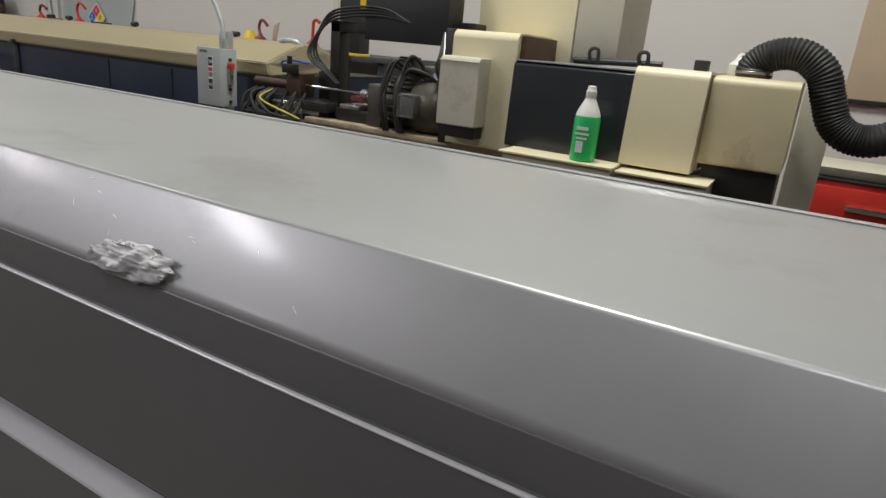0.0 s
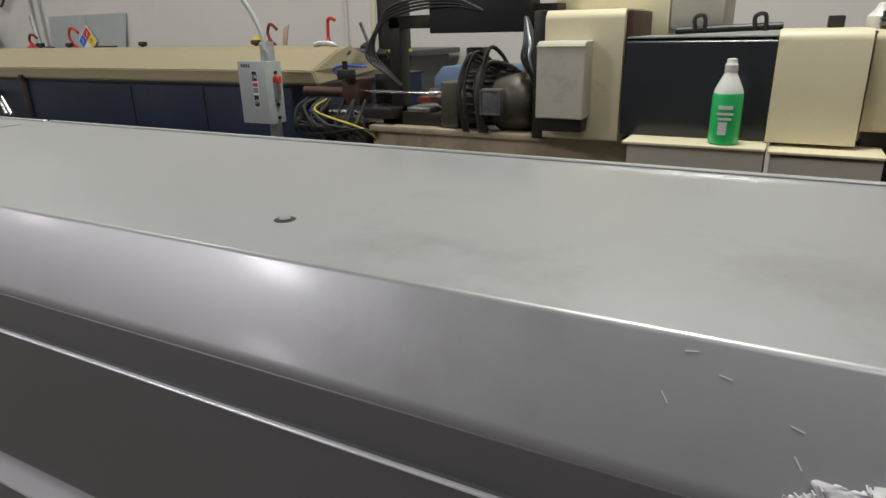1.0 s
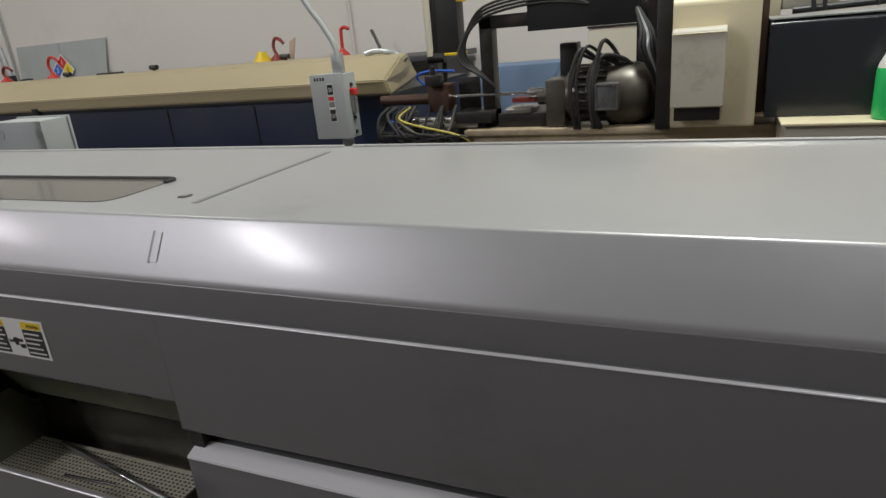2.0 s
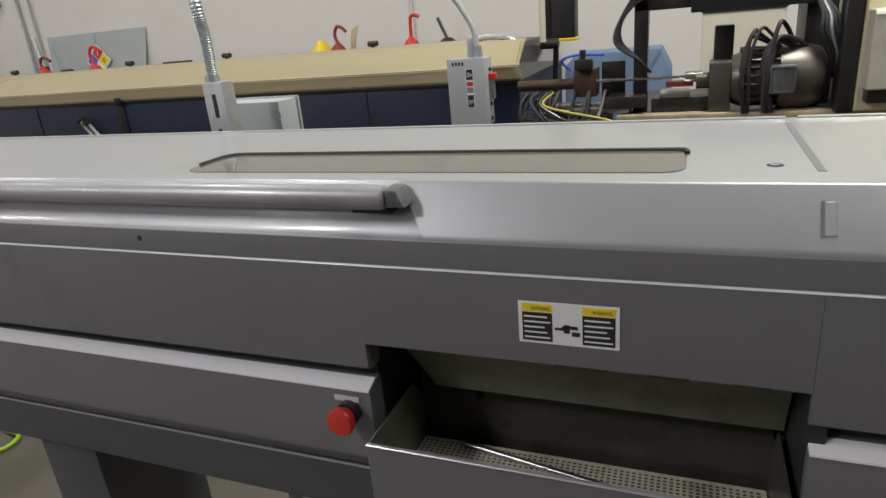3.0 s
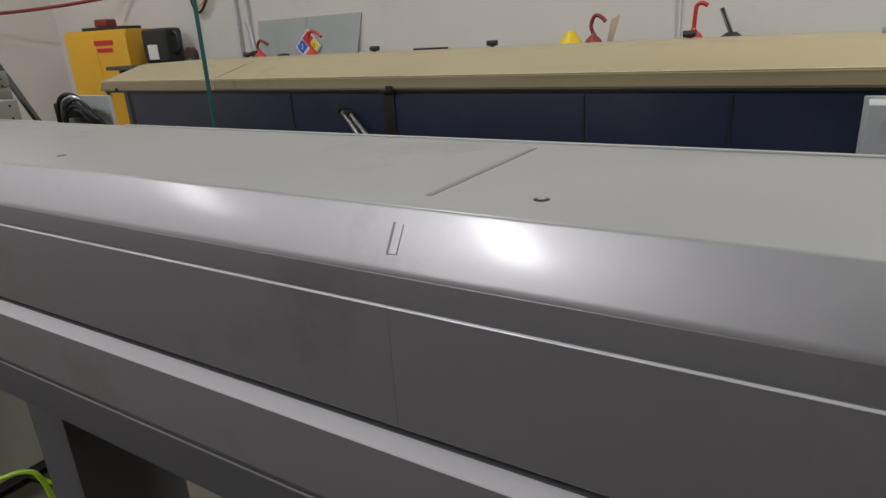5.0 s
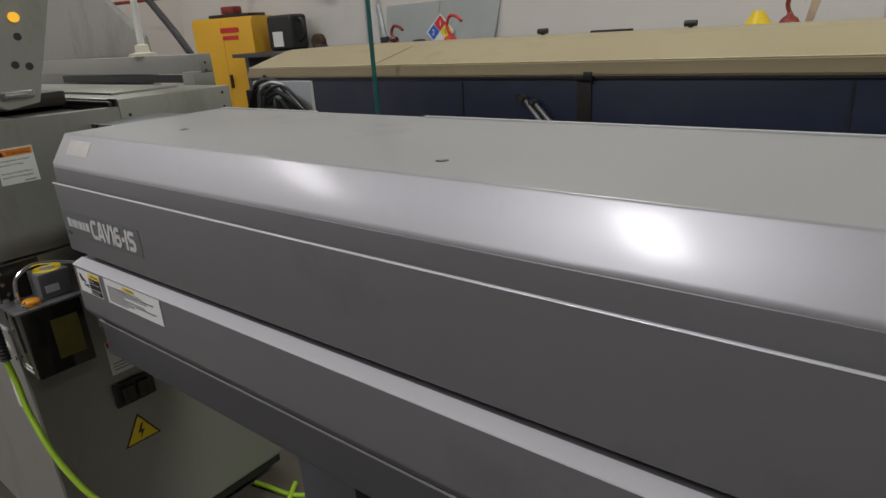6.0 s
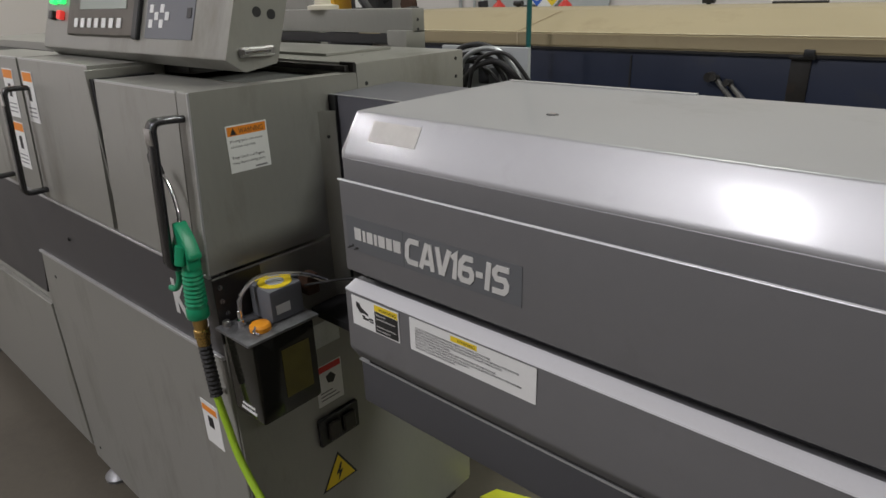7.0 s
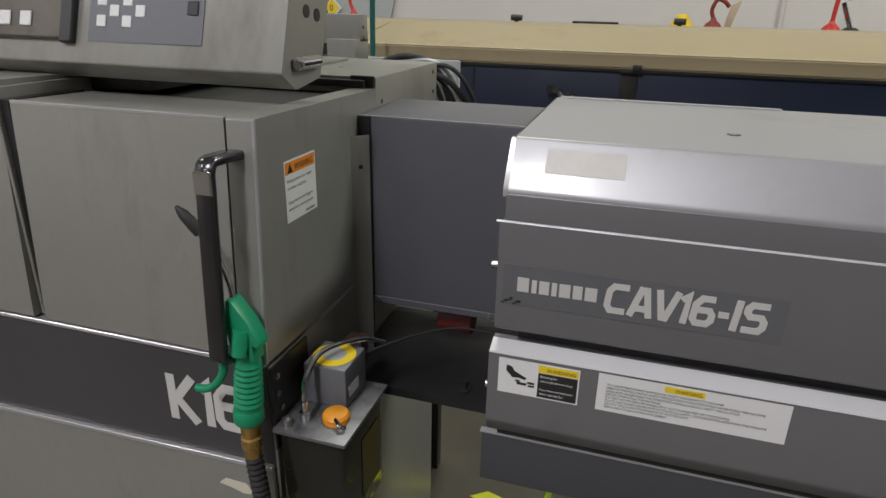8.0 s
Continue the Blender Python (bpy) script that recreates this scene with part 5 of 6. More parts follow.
part("shelf_top", box(-0.998, -0.612, 1.915, 2.10, 1.132, 1.140, 0.003), CREAM, cl)
part("apron", along_x(rounded([(1.95, 0.6), (1.95, 1.115), (2.3, 1.128), (2.3, 0.6)], 0.006, 2), -0.600, -0.335), CREAMGREY, cl)
part("shelf_top", box(-0.606, -0.33, 1.935, 2.10, 1.1245, 1.1325, 0.003), CREAM, cl)
# black gantry
g = part("gantry_post", box(-2.052, -2.000, 2.30, 2.37, 1.09, 1.52, 0.003), BLACKSTEEL, cl, "black steel gantry post")
part("gantry_beam", box(-2.052, -1.42, 2.30, 2.37, 1.472, 1.522, 0.003), BLACKSTEEL, cl, "black gantry beam")
part("gantry_block", box(-1.85, -1.44, 2.28, 2.40, 1.452, 1.70, 0.004), BLACK, cl)
part("upright", box(-1.46, -1.36, 2.36, 2.6, 1.09, 1.55, 0.004), BLACKSTEEL, cl)
for k in range(4):
    o = 0.012 * k
    pts = smooth_path([(-1.995 + o * 0.3, 2.30 - o, 1.25), (-2.03, 2.27 - o, 1.30), (-2.095 - o * 0.6, 2.26 - o, 1.37), (-2.09, 2.26, 1.45 + o * 0.5), (-2.02, 2.26, 1.515 + o), (-1.88, 2.27, 1.545 + o), (-1.74, 2.28, 1.548 + o * 0.8), (-1.62, 2.28, 1.53)], 6)
    part("cable", tube(pts, 0.0052, 8), RUBBER, cl, "black cable loom")
# motor and shaft
mc = (-1.535, 2.30, 1.205)
mt = part("motor_body", lathe_turn((0, mc[1], mc[2]), [(0.030, -1.82), (0.030, -1.775), (0.055, -1.77), (0.060, -1.705), (0.085, -1.70), (0.100, -1.665), (0.100, -1.548), (0.113, -1.545), (0.115, -1.49), (0.112, -1.445), (0.100, -1.412), (0.075, -1.394), (0.03, -1.388)], 40, "x"), MOTORGREY, cl, "greasy dark grey motor")
for k in range(17):
    m = pose(0, mc[1], mc[2], -115 + 15 * k, 0, 0)
    part("cooling_fin", moved(box(-1.672, -1.545, -0.0022, 0.0022, 0.090, 0.1145, 0.0008, 1), m), MOTORGREY, mt)
part("terminal_box", box(-1.585, -1.495, 2.165, 2.21, 1.160, 1.258, 0.012), DULLPLATE, mt, "motor terminal box")
part("terminal_rim", merged(box(-1.580, -1.500, 2.160, 2.166, 1.248, 1.254), box(-1.580, -1.500, 2.160, 2.166, 1.164, 1.170), box(-1.580, -1.574, 2.160, 2.166, 1.17, 1.248), box(-1.506, -1.500, 2.160, 2.166, 1.17, 1.248)), STEEL, mt)
part("flange_plate", box(-1.775, -1.700, 2.22, 2.38, 1.10, 1.275, 0.008), MOTORGREY, cl, "greasy cast bracket")
part("back_plate", box(-1.76, -1.69, 2.42, 2.5, 1.10, 1.395, 0.006), BLACKSTEEL, cl)
part("shaft", rod((-2.50, 2.30, 1.222), (-1.80, 2.30, 1.222), 0.0065, n=12), CHROME, cl, "thin bright bar")
part("collar", rod((-1.86, 2.30, 1.222), (-1.80, 2.30, 1.222), 0.020, n=16), STEEL, cl)
part("red_clamp", box(-1.93, -1.83, 2.30, 2.36, 1.185, 1.205, 0.004), DARKRED, cl)
part("slide", box(-1.98, -1.70, 2.26, 2.42, 1.094, 1.150, 0.006), BLACKSTEEL, cl)
part("slide", box(-1.95, -1.84, 2.25, 2.40, 1.150, 1.170, 0.006), STEEL, cl)
mr = random.Random(21)
for k in range(9):
    a, b = (-1.665, -1.60, -1.585)[k % 3] + mr.uniform(-0.010, 0.010), mr.uniform(-0.012, 0.012)
    h = mr.uniform(1.335, 1.395)
    pts = smooth_path([(a + 0.015, 2.19, 1.095), (a + b, 2.172, 1.19), (a + mr.uniform(-0.006, 0.012), 2.178, 1.285), (a + 0.028 + b, 2.20, h), (a + 0.062 + mr.uniform(-0.01, 0.02), 2.24, h - 0.012), (a + 0.10 + mr.uniform(-0.01, 0.03), 2.27, 1.305)], 6)
    part("motor_cable", tube(pts, mr.uniform(0.0055, 0.0085), 8), RUBBER if k not in (4,) else MOTORGREY, mt)
for k in range(5):
    pts = smooth_path([(-1.46, 2.30, 1.52), (-1.43 + 0.01 * k, 2.22, 1.42), (-1.43 + 0.014 * k, 2.20, 1.36), (-1.39 + 0.008 * k, 2.22, 1.28), (-1.37, 2.28, 1.20)], 6)
    part("cable", tube(pts, 0.0065, 8), RUBBER if k != 2 else GALV, cl)
# carriage between the two machines
cg = thing("bar_guide", (-2.3, 2.3, 0), "oily bar guide with hoses between feeder and lathe", "bar guide")
part("bracket_arm", box(-2.36, -2.30, 2.22, 2.3, 1.0, 1.1), BLACKSTEEL, cg)
part("pedestal", box(-2.36, -2.14, 2.22, 2.42, 0, 1.10, 0.006), BLACKSTEEL, cg)
part("guide_pipe", rod((-2.52, 2.31, 1.215), (-2.28, 2.31, 1.215), 0.022, n=16), COPPER, cg, "rusty guide pipe")
part("guide_block", box(-2.28, -2.19, 2.26, 2.36, 1.165, 1.275, 0.006), COPPER, cg)
part("guide_plate", box(-2.185, -2.09, 2.38, 2.39, 1.10, 1.29, 0.002), BLACKSTEEL, cg)
part("valve_block", box(-2.44, -2.36, 2.24, 2.34, 1.115, 1.165, 0.005), BLACKSTEEL, cg)
part("valve_block", box(-2.27, -2.20, 2.22, 2.26, 1.275, 1.315, 0.004), BLACKSTEEL, cg)
part("sensor", rod((-2.24, 2.24, 1.30), (-2.24, 2.24, 1.35), 0.012, n=12), BLACKSTEEL, cg)
part("slide_block", box(-2.15, -2.00, 2.22, 2.38, 1.12, 1.165, 0.005), BLACKSTEEL, cg)
part("guide_bar", rod((-2.4, 2.26, 1.135), (-2.05, 2.26, 1.135), 0.012, n=12), STEEL, cg)
part("slide_rail", box(-2.36, -2.06, 2.24, 2.40, 1.10, 1.12, 0.004), STEEL, cg)
for k in range(20):
    a, b = rng.uniform(-2.48, -2.14), rng.uniform(-2.50, -2.12)
    pts = smooth_path([(a, 2.26, 1.19), (a - 0.02, 2.20, 1.16 - 0.006 * k), (b, 2.18, 1.08), (b + 0.04, 2.22, 1.03)], 6)
    part("hose_loop", tube(pts, rng.uniform(0.004, 0.008), 8), material("yellow_wire", (0.5, 0.42, 0.08), 0.5) if k == 3 else MOTORGREY if k in (2, 11) else RUBBER, cg)
part("blue_line", tube(smooth_path([(-2.30, 2.30, 1.27), (-2.33, 2.28, 1.31), (-2.27, 2.27, 1.33), (-2.16, 2.28, 1.325)], 6), 0.005, 8), BLUE, cg, "thin blue air line")
part("blue_line", tube(smooth_path([(-2.50, 2.30, 1.13), (-2.42, 2.27, 1.12), (-2.34, 2.28, 1.14)], 6), 0.005, 8), BLUE, cg)
# black and yellow gear by the wall
dev = thing("hanging_lamp", (-2.57, 2.98, 1.36), "black and yellow bracketed device on a post", "device")
part("case", box(-2.505, -2.385, 2.94, 3.04, 1.372, 1.82, 0.008), BLACK, dev)
part("case_end", box(-2.47, -2.380, 2.938, 3.042, 1.357, 1.371, 0.003), YELLOW, dev)
part("case_corner", box(-2.384, -2.368, 2.935, 3.045, 1.61, 1.82, 0.003), YELLOW, dev)
part("back_bracket", box(-2.535, -2.506, 2.95, 3.03, 1.36, 1.66, 0.004), BLACKSTEEL, dev)
part("tube", rod((-2.545, 2.93, 1.36), (-2.545, 2.93, 1.74), 0.016, n=14), LABELCREAM, dev)
part("post", rod((-2.555, 2.99, 0.0), (-2.49, 2.99, 1.36), 0.014, n=10), BLACK, dev)
part("joint", rod((-2.56, 2.95, 1.350), (-2.47, 2.95, 1.350), 0.026, n=14), BLACK, dev)
pts = smooth_path([(-2.62, 2.80, 1.36), (-2.70, 2.80, 1.40), (-2.80, 2.82, 1.41), (-2.86, 2.82, 1.40)], 6)
part("hose_end", tube(pts, 0.014, 10), GALV, dev)

# cream column, boxes and covers
col = part("column", along_x(rounded([(2.120, 1.10), (2.120, 1.50), (2.140, 1.518), (2.45, 1.518), (2.45, 1.10)], 0.012, 3), -1.320, -1.060), CREAM, cl, "cream headstock column")
part("column_side", box(-1.059, -1.038, 2.145, 2.45, 1.14, 1.512, 0.006), COPPER, cl)
part("column_door", along_x(rounded([(2.030, 1.180), (2.030, 1.412), (2.042, 1.424), (2.1195, 1.424), (2.1195, 1.180)], [0.004, 0.008, 0.008, 0, 0], 3), -1.316, -1.156, 0.003, 1), CREAMGREY, cl, "grey box on the column")
part("door_lip", box(-1.317, -1.155, 2.027, 2.0300, 1.406, 1.410, 0.001, 1), CREAM, cl)
part("door_foot", box(-1.305, -1.165, 2.05, 2.1195, 1.135, 1.180, 0.004), BLACKSTEEL, cl)
part("column_edge", box(-1.372, -1.322, 2.15, 2.25, 1.09, 1.52, 0.006), BLACKSTEEL, cl)
part("head", box(-1.40, -0.982, 2.46, 2.9, 1.09, 1.92, 0.01), CREAM, cl, "tall cream head")
part("head_side", box(-0.980, -0.805, 2.47, 2.88, 1.45, 1.92, 0.006), CREAMGREY, cl)
part("dark_door", along_x(rounded([(2.045, 1.140), (2.055, 1.418), (2.075, 1.428), (2.40, 1.428), (2.40, 1.140)], [0.002, 0.006, 0.006, 0, 0], 3), -1.036, -0.622), material("smoked_door", (0.028, 0.030, 0.036), 0.22, 0.0, 0.2, 4), cl, "smoked black guard door")
part("door_top", box(-1.036, -0.625, 2.06, 2.40, 1.4285, 1.4325), GALV, cl)
part("rear_pipe", rod((-0.95, 2.42, 1.445), (-0.62, 2.42, 1.455), 0.012, n=10), BLACK, cl)
part("cover_box", along_x(rounded([(2.02, 1.143), (2.045, 1.430), (2.065, 1.447), (2.40, 1.447), (2.40, 1.143)], [0.004, 0.018, 0.012, 0, 0], 4), -0.620, -0.400), CREAM, cl, "rounded cream cover")
part("cover_box", along_x(rounded([(2.07, 1.176), (2.07, 1.424), (2.085, 1.439), (2.45, 1.442), (2.45, 1.176)], 0.010, 3), -0.392, -0.158), STAINEDCREAM, cl, "stained cream end cover")
part("cover_gap", box(-0.401, -0.390, 2.08, 2.40, 1.15, 1.44), GRIMY, cl)
part("end_body", box(-0.38, -0.165, 2.10, 2.44, 0.3, 1.176), BLACKSTEEL, cl)
part("top_bolt", box(-0.50, -0.455, 2.34, 2.39, 1.447, 1.482, 0.004), BLACK, cl)
for x in (-0.885, -0.70):
    part("top_hook", tube(smooth_path([(x, 2.41, 1.44), (x - 0.005, 2.41, 1.485), (x + 0.025, 2.41, 1.49), (x + 0.03, 2.41, 1.44)], 5), 0.007, 8), BLACK, cl)
wj = thing("white_bottle", (-0.35, 2.45, 1.442), "white plastic bottle on the cream cover", "bottle")
part("bottle_body", lathe_turn((-0.362, 2.40, 1.442), [(0.034, 0), (0.036, 0.006), (0.036, 0.035), (0.018, 0.055), (0.012, 0.07), (0.004, 0.074)], 20), PLASTICWHITE, wj)

# spray bottle
sp = thing("spray_bottle", (-0.726, 1.975, 1.140), "clear bottle of green cleaner without trigger on a shelf", "bottle")
part("bottle_body", lathe_turn((-0.726, 1.975, 1.140), [(0.036, 0), (0.040, 0.004), (0.041, 0.015), (0.041, 0.135), (0.039, 0.142)], 32), LIQUID, sp, "bottle body full of green liquid")
part("bottle_shoulder", lathe_turn((-0.726, 1.975, 1.282), [(0.039, 0), (0.036, 0.012), (0.026, 0.034), (0.018, 0.050), (0.0155, 0.058)], 32), PLASTICWHITE, sp, "pale empty shoulder")
part("cap", lathe_turn((-0.726, 1.975, 1.340), [(0.017, 0), (0.017, 0.018), (0.014, 0.022), (0.013, 0.033), (0.008, 0.035)], 24), PLASTICWHITE, sp, "white screw cap")
m = front(-0.752, 1.165, 1.9335)
for a, b, c, d in ((0.008, 0.045, 0.075, 0.085), (0.006, 0.048, 0.060, 0.066), (0.010, 0.044, 0.046, 0.052)):
    part("label_bar", flat(m, a, b, c, d, -0.002, 0.0008), LABELWHITE, sp)
part("label_patch", flat(m, 0.012, 0.034, 0.005, 0.040, -0.002, 0.0008), LABELWHITE, sp)

# exhaust hose, cabinet, board
hp = smooth_path([(-0.31, 2.34, 1.43), (-0.315, 2.34, 1.475), (-0.265, 2.335, 1.514), (-0.185, 2.325, 1.520), (-0.118, 2.32, 1.475), (-0.085, 2.32, 1.40), (-0.050, 2.32, 1.325), (0.01, 2.32, 1.288), (0.09, 2.33, 1.298), (0.25, 2.4, 1.38), (0.45, 2.5, 1.5)], 14)
rings = []
for i, p in enumerate(hp):
    rings.append(0.049 + (0.0024 if i % 2 else -0.0020))
eh = thing("exhaust_hose", (-0.31, 2.34, 1.442), "black ribbed flexible exhaust hose bending downwards", "hose")
part("ribbed_hose", tube(hp, 0.05, 24, radii=rings), RUBBER, eh)
part("hose_cuff", lathe_turn((-0.31, 2.34, 1.4425), [(0.054, 0), (0.056, 0.004), (0.056, 0.022), (0.053, 0.026)], 28), BLACK, eh, "black mounting cuff")
part("hose_clamp", lathe_turn((-0.311, 2.34, 1.452), [(0.0565, 0), (0.0575, 0.001), (0.0575, 0.008), (0.0565, 0.009)], 28), STEEL, eh, "steel hose clamp")
cab = thing("tool_cabinet", (0.2, 3.4, 0), "red metal tool cabinet with drawers", "cabinet")
part("carcass", box(-0.045, 0.65, 3.25, 3.75, 0.0, 1.035, 0.006), RED, cab)
part("cabinet_top", box(-0.05, 0.655, 3.24, 3.76, 1.036, 1.045, 0.003), BLACK, cab)
for k in range(5):
    z = 0.86 - 0.17 * k
    dr = part("drawer", box(-0.03, 0.635, 3.235, 3.25, z, z + 0.15, 0.004), RED, cab)
    part("drawer_handle", box(0.10, 0.50, 3.215, 3.236, z + 0.055, z + 0.078, 0.004), CHROME, dr)
tk = thing("parts_sheet", (0.1, 3.45, 1.045), "pale dirty tray lying on the red cabinet", "tray")
part("tray_body", along_x(rounded([(3.30, 1.046), (3.27, 1.09), (3.70, 1.09), (3.68, 1.046)], 0.006, 2), -0.03, 0.5), LABELCREAM, tk)
pk = thing("grey_cover", (-0.06, 2.75, 0), "white speckled machine side behind the hose", "machine side")
part("sheet", extrude([(-0.155, 2.5, 0.3), (-0.06, 2.5, 0.3), (-0.05, 2.5, 1.25), (-0.12, 2.5, 1.42), (-0.155, 2.5, 1.42)], (0, 0.4, 0), 0.004), CREAMGREY, pk)
bd = thing("plywood_board", (0.4, 4.68, 1.3), "tan plywood board on the wall", "board")
part("board", box(0.02, 0.9, 4.672, 4.698, 1.36, 2.4, 0.002), WOODTONE, bd)
part("board_rail", box(0.0, 0.92, 4.66, 4.698, 1.33, 1.36, 0.002), BLACKSTEEL, bd)

# ---- against the wall ----
bench = thing("work_bench", (-5.4, 4.2, 0), "long grey steel bench along the wall", "bench")
part("bench_top", box(-9.9, -2.9, 3.98, 4.66, 1.29, 1.33, 0.004), BEAM, bench)
for x in (-9.7, -7.5, -5.2, -3.0):
    part("bench_leg", box(x - 0.03, x + 0.03, 4.02, 4.6, 0, 1.29), BEAM, bench)


def oil_can(x, y, mat, spout_mat, h, lean, label, tall=False):
    """A pump oil can with a bent spout."""
    z = 1.33
    t = thing("oil_can", (x, y, z), label, "oil can", "oil cans on the bench")
    part("can_body", lathe_turn((x, y, z), [(0.060, 0), (0.062, 0.006), (0.060, 0.030), (0.045, 0.055), (0.020, 0.075), (0.015, 0.09)], 24), mat, t)
    top = h
    if tall:
        pts = [(x, y, z + 0.08), (x + 0.005, y, z + top * 0.8), (x + 0.012, y, z + top * 0.95), (x + 0.04, y, z + top), (x + 0.075, y, z + top * 0.93)]
    else:
        pts = [(x, y, z + 0.08), (x - 0.03 * lean, y, z + top * 0.7), (x + 0.01 * lean, y, z + top), (x + 0.08 * lean, y, z + top * 0.97), (x + 0.14 * lean, y, z + top * 0.80)]
    part("spout", tube(smooth_path(pts, 6), 0.013, 10), spout_mat, t)
    return t


oil_can(-3.80, 4.16, RED, RED, 0.235, 1, "bright red oil can with a tall hooked spout", True)
oil_can(-4.47, 4.24, DARKRED, DARKRED, 0.20, 0.6, "dark red oil can with a short spout")
oil_can(-6.98, 4.13, RED, RED, 0.22, 0.9, "red oil can with a hooked spout")
oil_can(-7.55, 4.06, RED, DARKRED, 0.17, 0.8, "red oil can with a brown spout")
so = thing("silver_oiler", (-3.73, 4.45, 1.33), "black and silver oiler with an upright spout", "oil can")
part("oiler_body", lathe_turn((-3.62, 4.45, 1.33), [(0.07, 0), (0.07, 0.02), (0.03, 0.05)], 20), BLACK, so)
part("oiler_spout", tube(smooth_path([(-3.62, 4.45, 1.37), (-3.66, 4.45, 1.46), (-3.69, 4.45, 1.53)], 5), 0.016, 10), CHROME, so)
ft = thing("feed_funnel", (-4.62, 4.27, 1.33), "yellow funnel with a tan wooden paddle", "funnel")
part("funnel", lathe_turn((-4.66, 4.30, 1.33), [(0.085, 0), (0.085, 0.03), (0.06, 0.06), (0.03, 0.11)], 22), YELLOW, ft)
part("paddle", extrude([(-4.40, 4.30, 1.34), (-4.36, 4.30, 1.34), (-4.31, 4.30, 1.53), (-4.37, 4.30, 1.50)], (0, 0.012, 0), 0.003), WOODTONE, ft)
for x, y in ((-8.55, 4.10), (-7.25, 4.05)):
    tagged(part("round_lid", lathe_turn((x, y, 1.33), [(0.07, 0), (0.07, 0.03), (0.05, 0.05), (0.02, 0.055)], 18), BLACK), "black round cap lying on the bench", "cap")
tagged(part("tape_roll", lathe_turn((-8.70, 4.20, 1.40), [(0.08, -0.03), (0.085, -0.025), (0.085, 0.025), (0.08, 0.03)], 22, "y"), COPPER), "brown roll of tape standing on the bench", "tape")
gg = thing("grease_gun", (-7.95, 4.3, 1.33), "grey grease gun standing upright on the bench", "grease gun")
part("barrel", rod((-7.98, 4.40, 1.40), (-8.03, 4.40, 1.70), 0.026, n=14), GALV, gg)
part("gun_head", rod((-7.97, 4.40, 1.33), (-7.98, 4.40, 1.41), 0.045, n=14), BLACK, gg)
plate = thing("grey_board", (-7.5, 4.68, 1.33), "plain grey board leaning on the wall", "board")
part("board_sheet", extrude([(-8.20, 4.655, 1.332), (-6.90, 4.655, 1.332), (-6.83, 4.690, 1.70), (-8.19, 4.690, 1.695)], (0, 0.006, 0)), BOXGREY, plate)
part("board_joint", extrude([(-7.528, 4.652, 1.332), (-7.522, 4.652, 1.332), (-7.512, 4.686, 1.70), (-7.518, 4.686, 1.70)], (0, -0.002, 0)), GALV, plate)
ds = thing("hazard_sign", (-7.48, 4.63, 1.42), "four-coloured diamond hazard sign on the board", "sign")
dm = facing((-7.49, 4.640, 1.425), (1, 0, 0), (0, 0.095, 1))
q = 0.076
def dia(cx, cy, s, h):
    return moved(extrude([(cx - s, cy, h), (cx, cy - s, h), (cx + s, cy, h), (cx, cy + s, h)], (0, 0, 0.002)), dm)
bk = part("sign_board", dia(0, 0, 0.166, -0.002), LABELWHITE, ds)
for cx, cy, mt_, nm in ((0, q, LABELRED, "red_field"), (-q, 0, BLUE, "blue_field"), (q, 0, LABELYELLOW, "yellow_field"), (0, -q, LABELWHITE, "white_field")):
    part(nm, dia(cx, cy, 0.071, 0.001), mt_, bk)
letters("sign_digit", "2", 0.07, shift(dm, -q - 0.02, -0.024, 0.0035), LABELWHITE, bk, 0.0005)
letters("sign_digit", "0", 0.07, shift(dm, q - 0.02, -0.024, 0.0035), INK, bk, 0.0005)
letters("sign_digit", "1", 0.07, shift(dm, -0.014, q - 0.024, 0.0035), LABELWHITE, bk, 0.0005)
# safety cabinet
sc = thing("safety_cabinet", (-10.32, 4.34, 0), "yellow flammable-storage cabinet with red lettering", "cabinet")
cm = pose(-10.32, 4.34, 0, 0, 0, 15.5)
part("cabinet_body", moved(box(-0.43, 0.43, -0.182, 0.20, 0.0, 1.72, 0.012), cm), CABYELLOW, sc)
for k in (0, 1):
    part("cabinet_door", moved(box(-0.425 + 0.427 * k, -0.002 + 0.427 * k, -0.200, -0.182, 0.06, 1.68, 0.004), cm), CABYELLOW, sc)
for k in range(2):
    part("lettering_bar", moved(box(-0.02 + 0.02 * k, 0.24 - 0.02 * k, -0.204, -0.200, 1.555 - 0.075 * k, 1.61 - 0.085 * k), cm), LABELRED, sc)
part("door_handle", moved(box(0.02, 0.05, -0.225, -0.200, 0.95, 1.10, 0.004), cm), BLACK, sc)
tp2 = thing("cabinet_clutter", (-10.25, 4.36, 1.72), "dark box with a red item on the cabinet", "box")
part("dark_tray", moved(box(-0.20, 0.36, -0.15, 0.16, 1.7205, 1.755, 0.004), cm), BLACK, tp2)
part("red_item", moved(box(-0.06, 0.12, -0.10, 0.06, 1.7555, 1.84, 0.02), cm), DARKRED, tp2)
jc = thing("fluid_jug", (-9.48, 4.4, 1.33), "black plastic jug with a white label", "jug")
part("jug_body", box(-9.70, -9.28, 4.34, 4.58, 1.332, 1.70, 0.05, 3), BLACK, jc)
part("jug_label", box(-9.60, -9.43, 4.334, 4.341, 1.375, 1.53), LABELWHITE, jc)
part("jug_handle", tube(smooth_path([(-9.31, 4.45, 1.64), (-9.21, 4.45, 1.63), (-9.19, 4.45, 1.49), (-9.29, 4.45, 1.42)], 6), 0.022, 10), BLACK, jc)
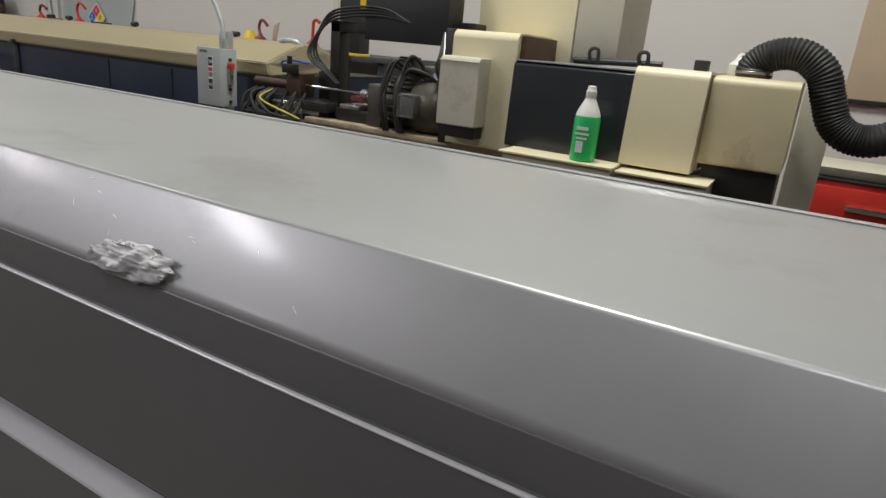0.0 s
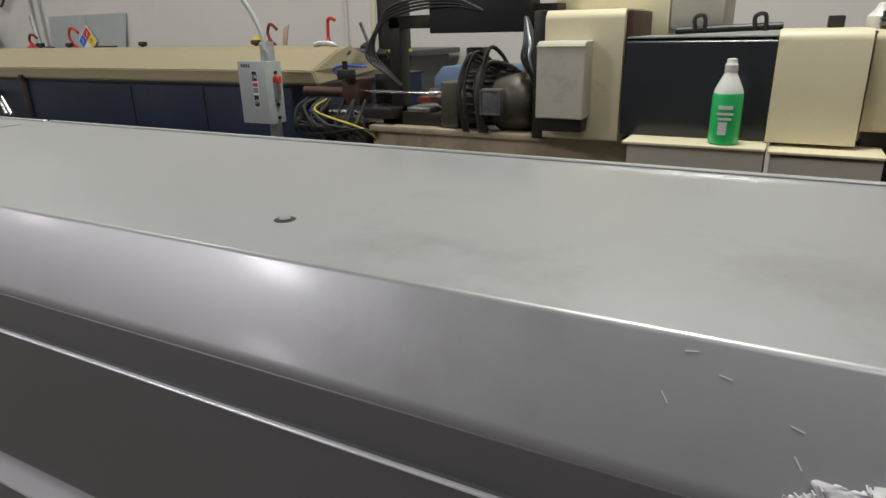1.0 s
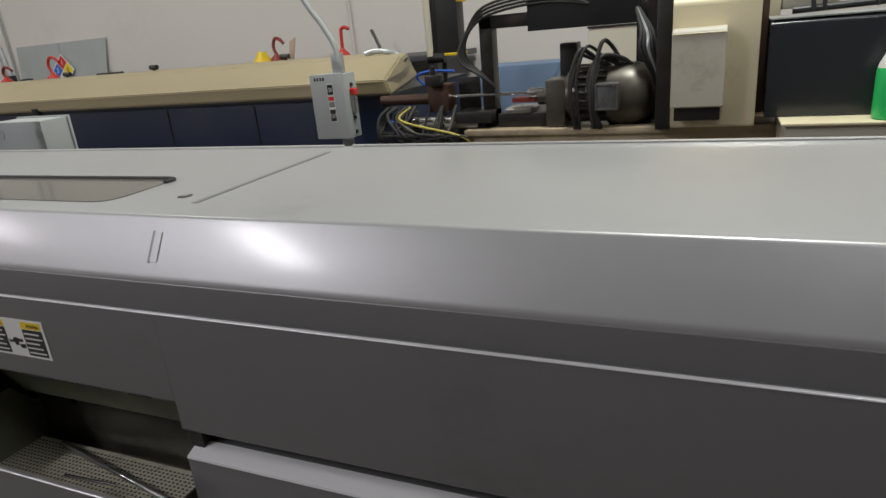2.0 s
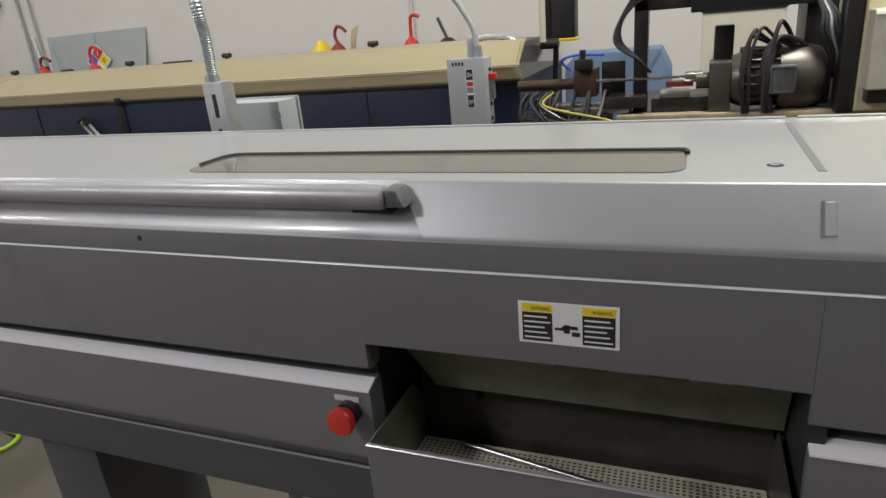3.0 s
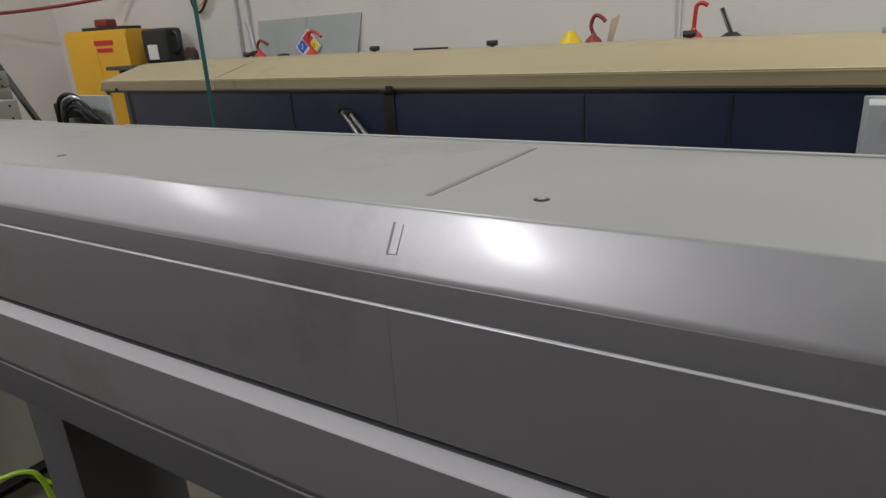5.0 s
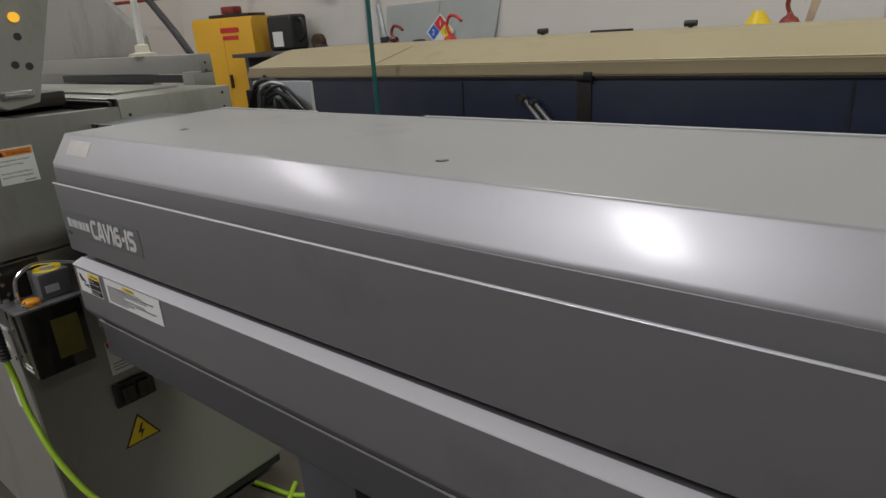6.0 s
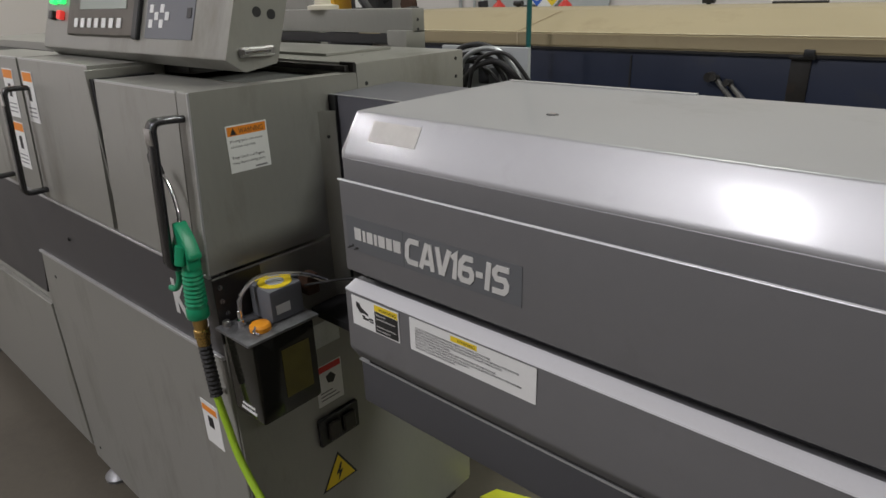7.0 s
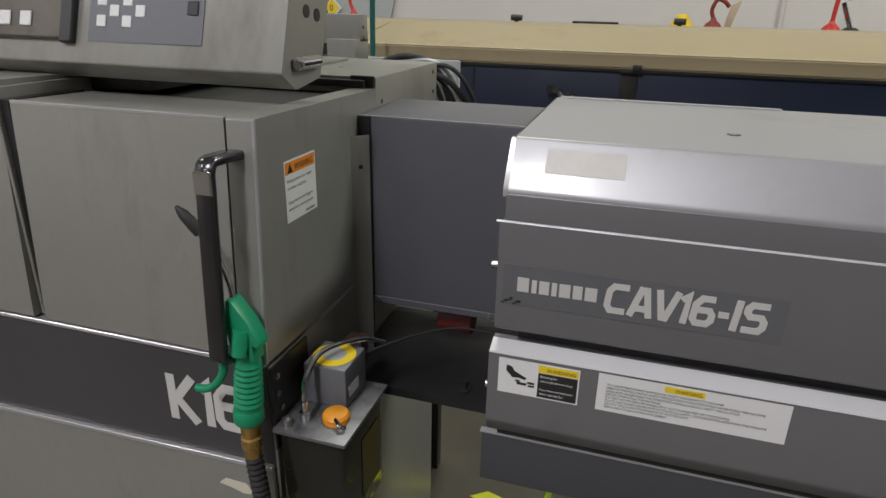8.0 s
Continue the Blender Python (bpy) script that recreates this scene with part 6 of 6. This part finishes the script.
# pipes and wires on the wall
for x, r, mt_ in ((-8.47, 0.016, GALV), (-8.30, 0.012, BOXGREY), (-4.00, 0.010, WALL)):
    tagged(part("wall_conduit", rod((x, 4.68, 1.33), (x - 0.03, 4.68, 6.0), r, n=10), mt_), "thin conduit running up the wall", "conduit")
wl = thing("cable_coil", (-8.95, 4.66, 1.8), "loop of orange and black cable hanging on the wall", "cable")
part("coil", tube(smooth_path([(-8.80, 4.66, 2.15), (-8.86, 4.65, 1.98), (-9.00, 4.65, 1.84), (-9.10, 4.65, 1.88), (-9.12, 4.65, 2.02), (-9.04, 4.66, 2.15)], 8), 0.014, 8), RUBBER, wl)
part("coil", tube(smooth_path([(-8.82, 4.66, 2.15), (-8.90, 4.65, 1.96), (-9.05, 4.64, 1.90), (-9.15, 4.65, 2.10)], 8), 0.009, 8), ORANGE, wl)
part("wall_plug", box(-8.86, -8.74, 4.64, 4.70, 2.05, 2.17, 0.006), GUNGREEN, wl)
tarp = thing("covered_box", (-2.24, 3.76, 0), "blue-grey cover draped over a tall crate", "cover")
part("cover_sheet", extrude([(-2.58, 3.60, 0.02), (-1.94, 3.60, 0.02), (-1.955, 3.60, 1.13), (-2.015, 3.60, 1.252), (-2.50, 3.60, 1.247), (-2.56, 3.60, 1.18)], (0, 0.32, 0), 0.012), TARP, tarp)
part("fold", extrude([(-2.020, 3.596, 1.248), (-2.005, 3.596, 1.242), (-2.11, 3.596, 1.06), (-2.12, 3.596, 1.07)], (0, 0.006, 0)), TARP, tarp)
ps = thing("pale_cover", (-1.6, 3.3, 0), "pale sheet cover with a black top edge", "cover")
part("cover_panel", box(-1.80, -1.42, 3.29, 3.33, 0.02, 1.425, 0.006), CREAMGREY, ps)
part("top_edge", box(-1.805, -1.415, 3.285, 3.335, 1.4255, 1.435, 0.002), BLACK, ps)
part("foot", box(-1.82, -1.40, 3.2, 3.42, 0.0, 0.0195), BLACKSTEEL, ps)
tagged(part("far_hose", tube(smooth_path([(-11.98, 3.3, 1.95), (-11.0, 4.0, 2.0), (-10.2, 4.66, 2.12), (-9.6, 4.67, 2.2)], 8), 0.02, 8), DARKRED), "dark red pipe along the wall", "pipe")
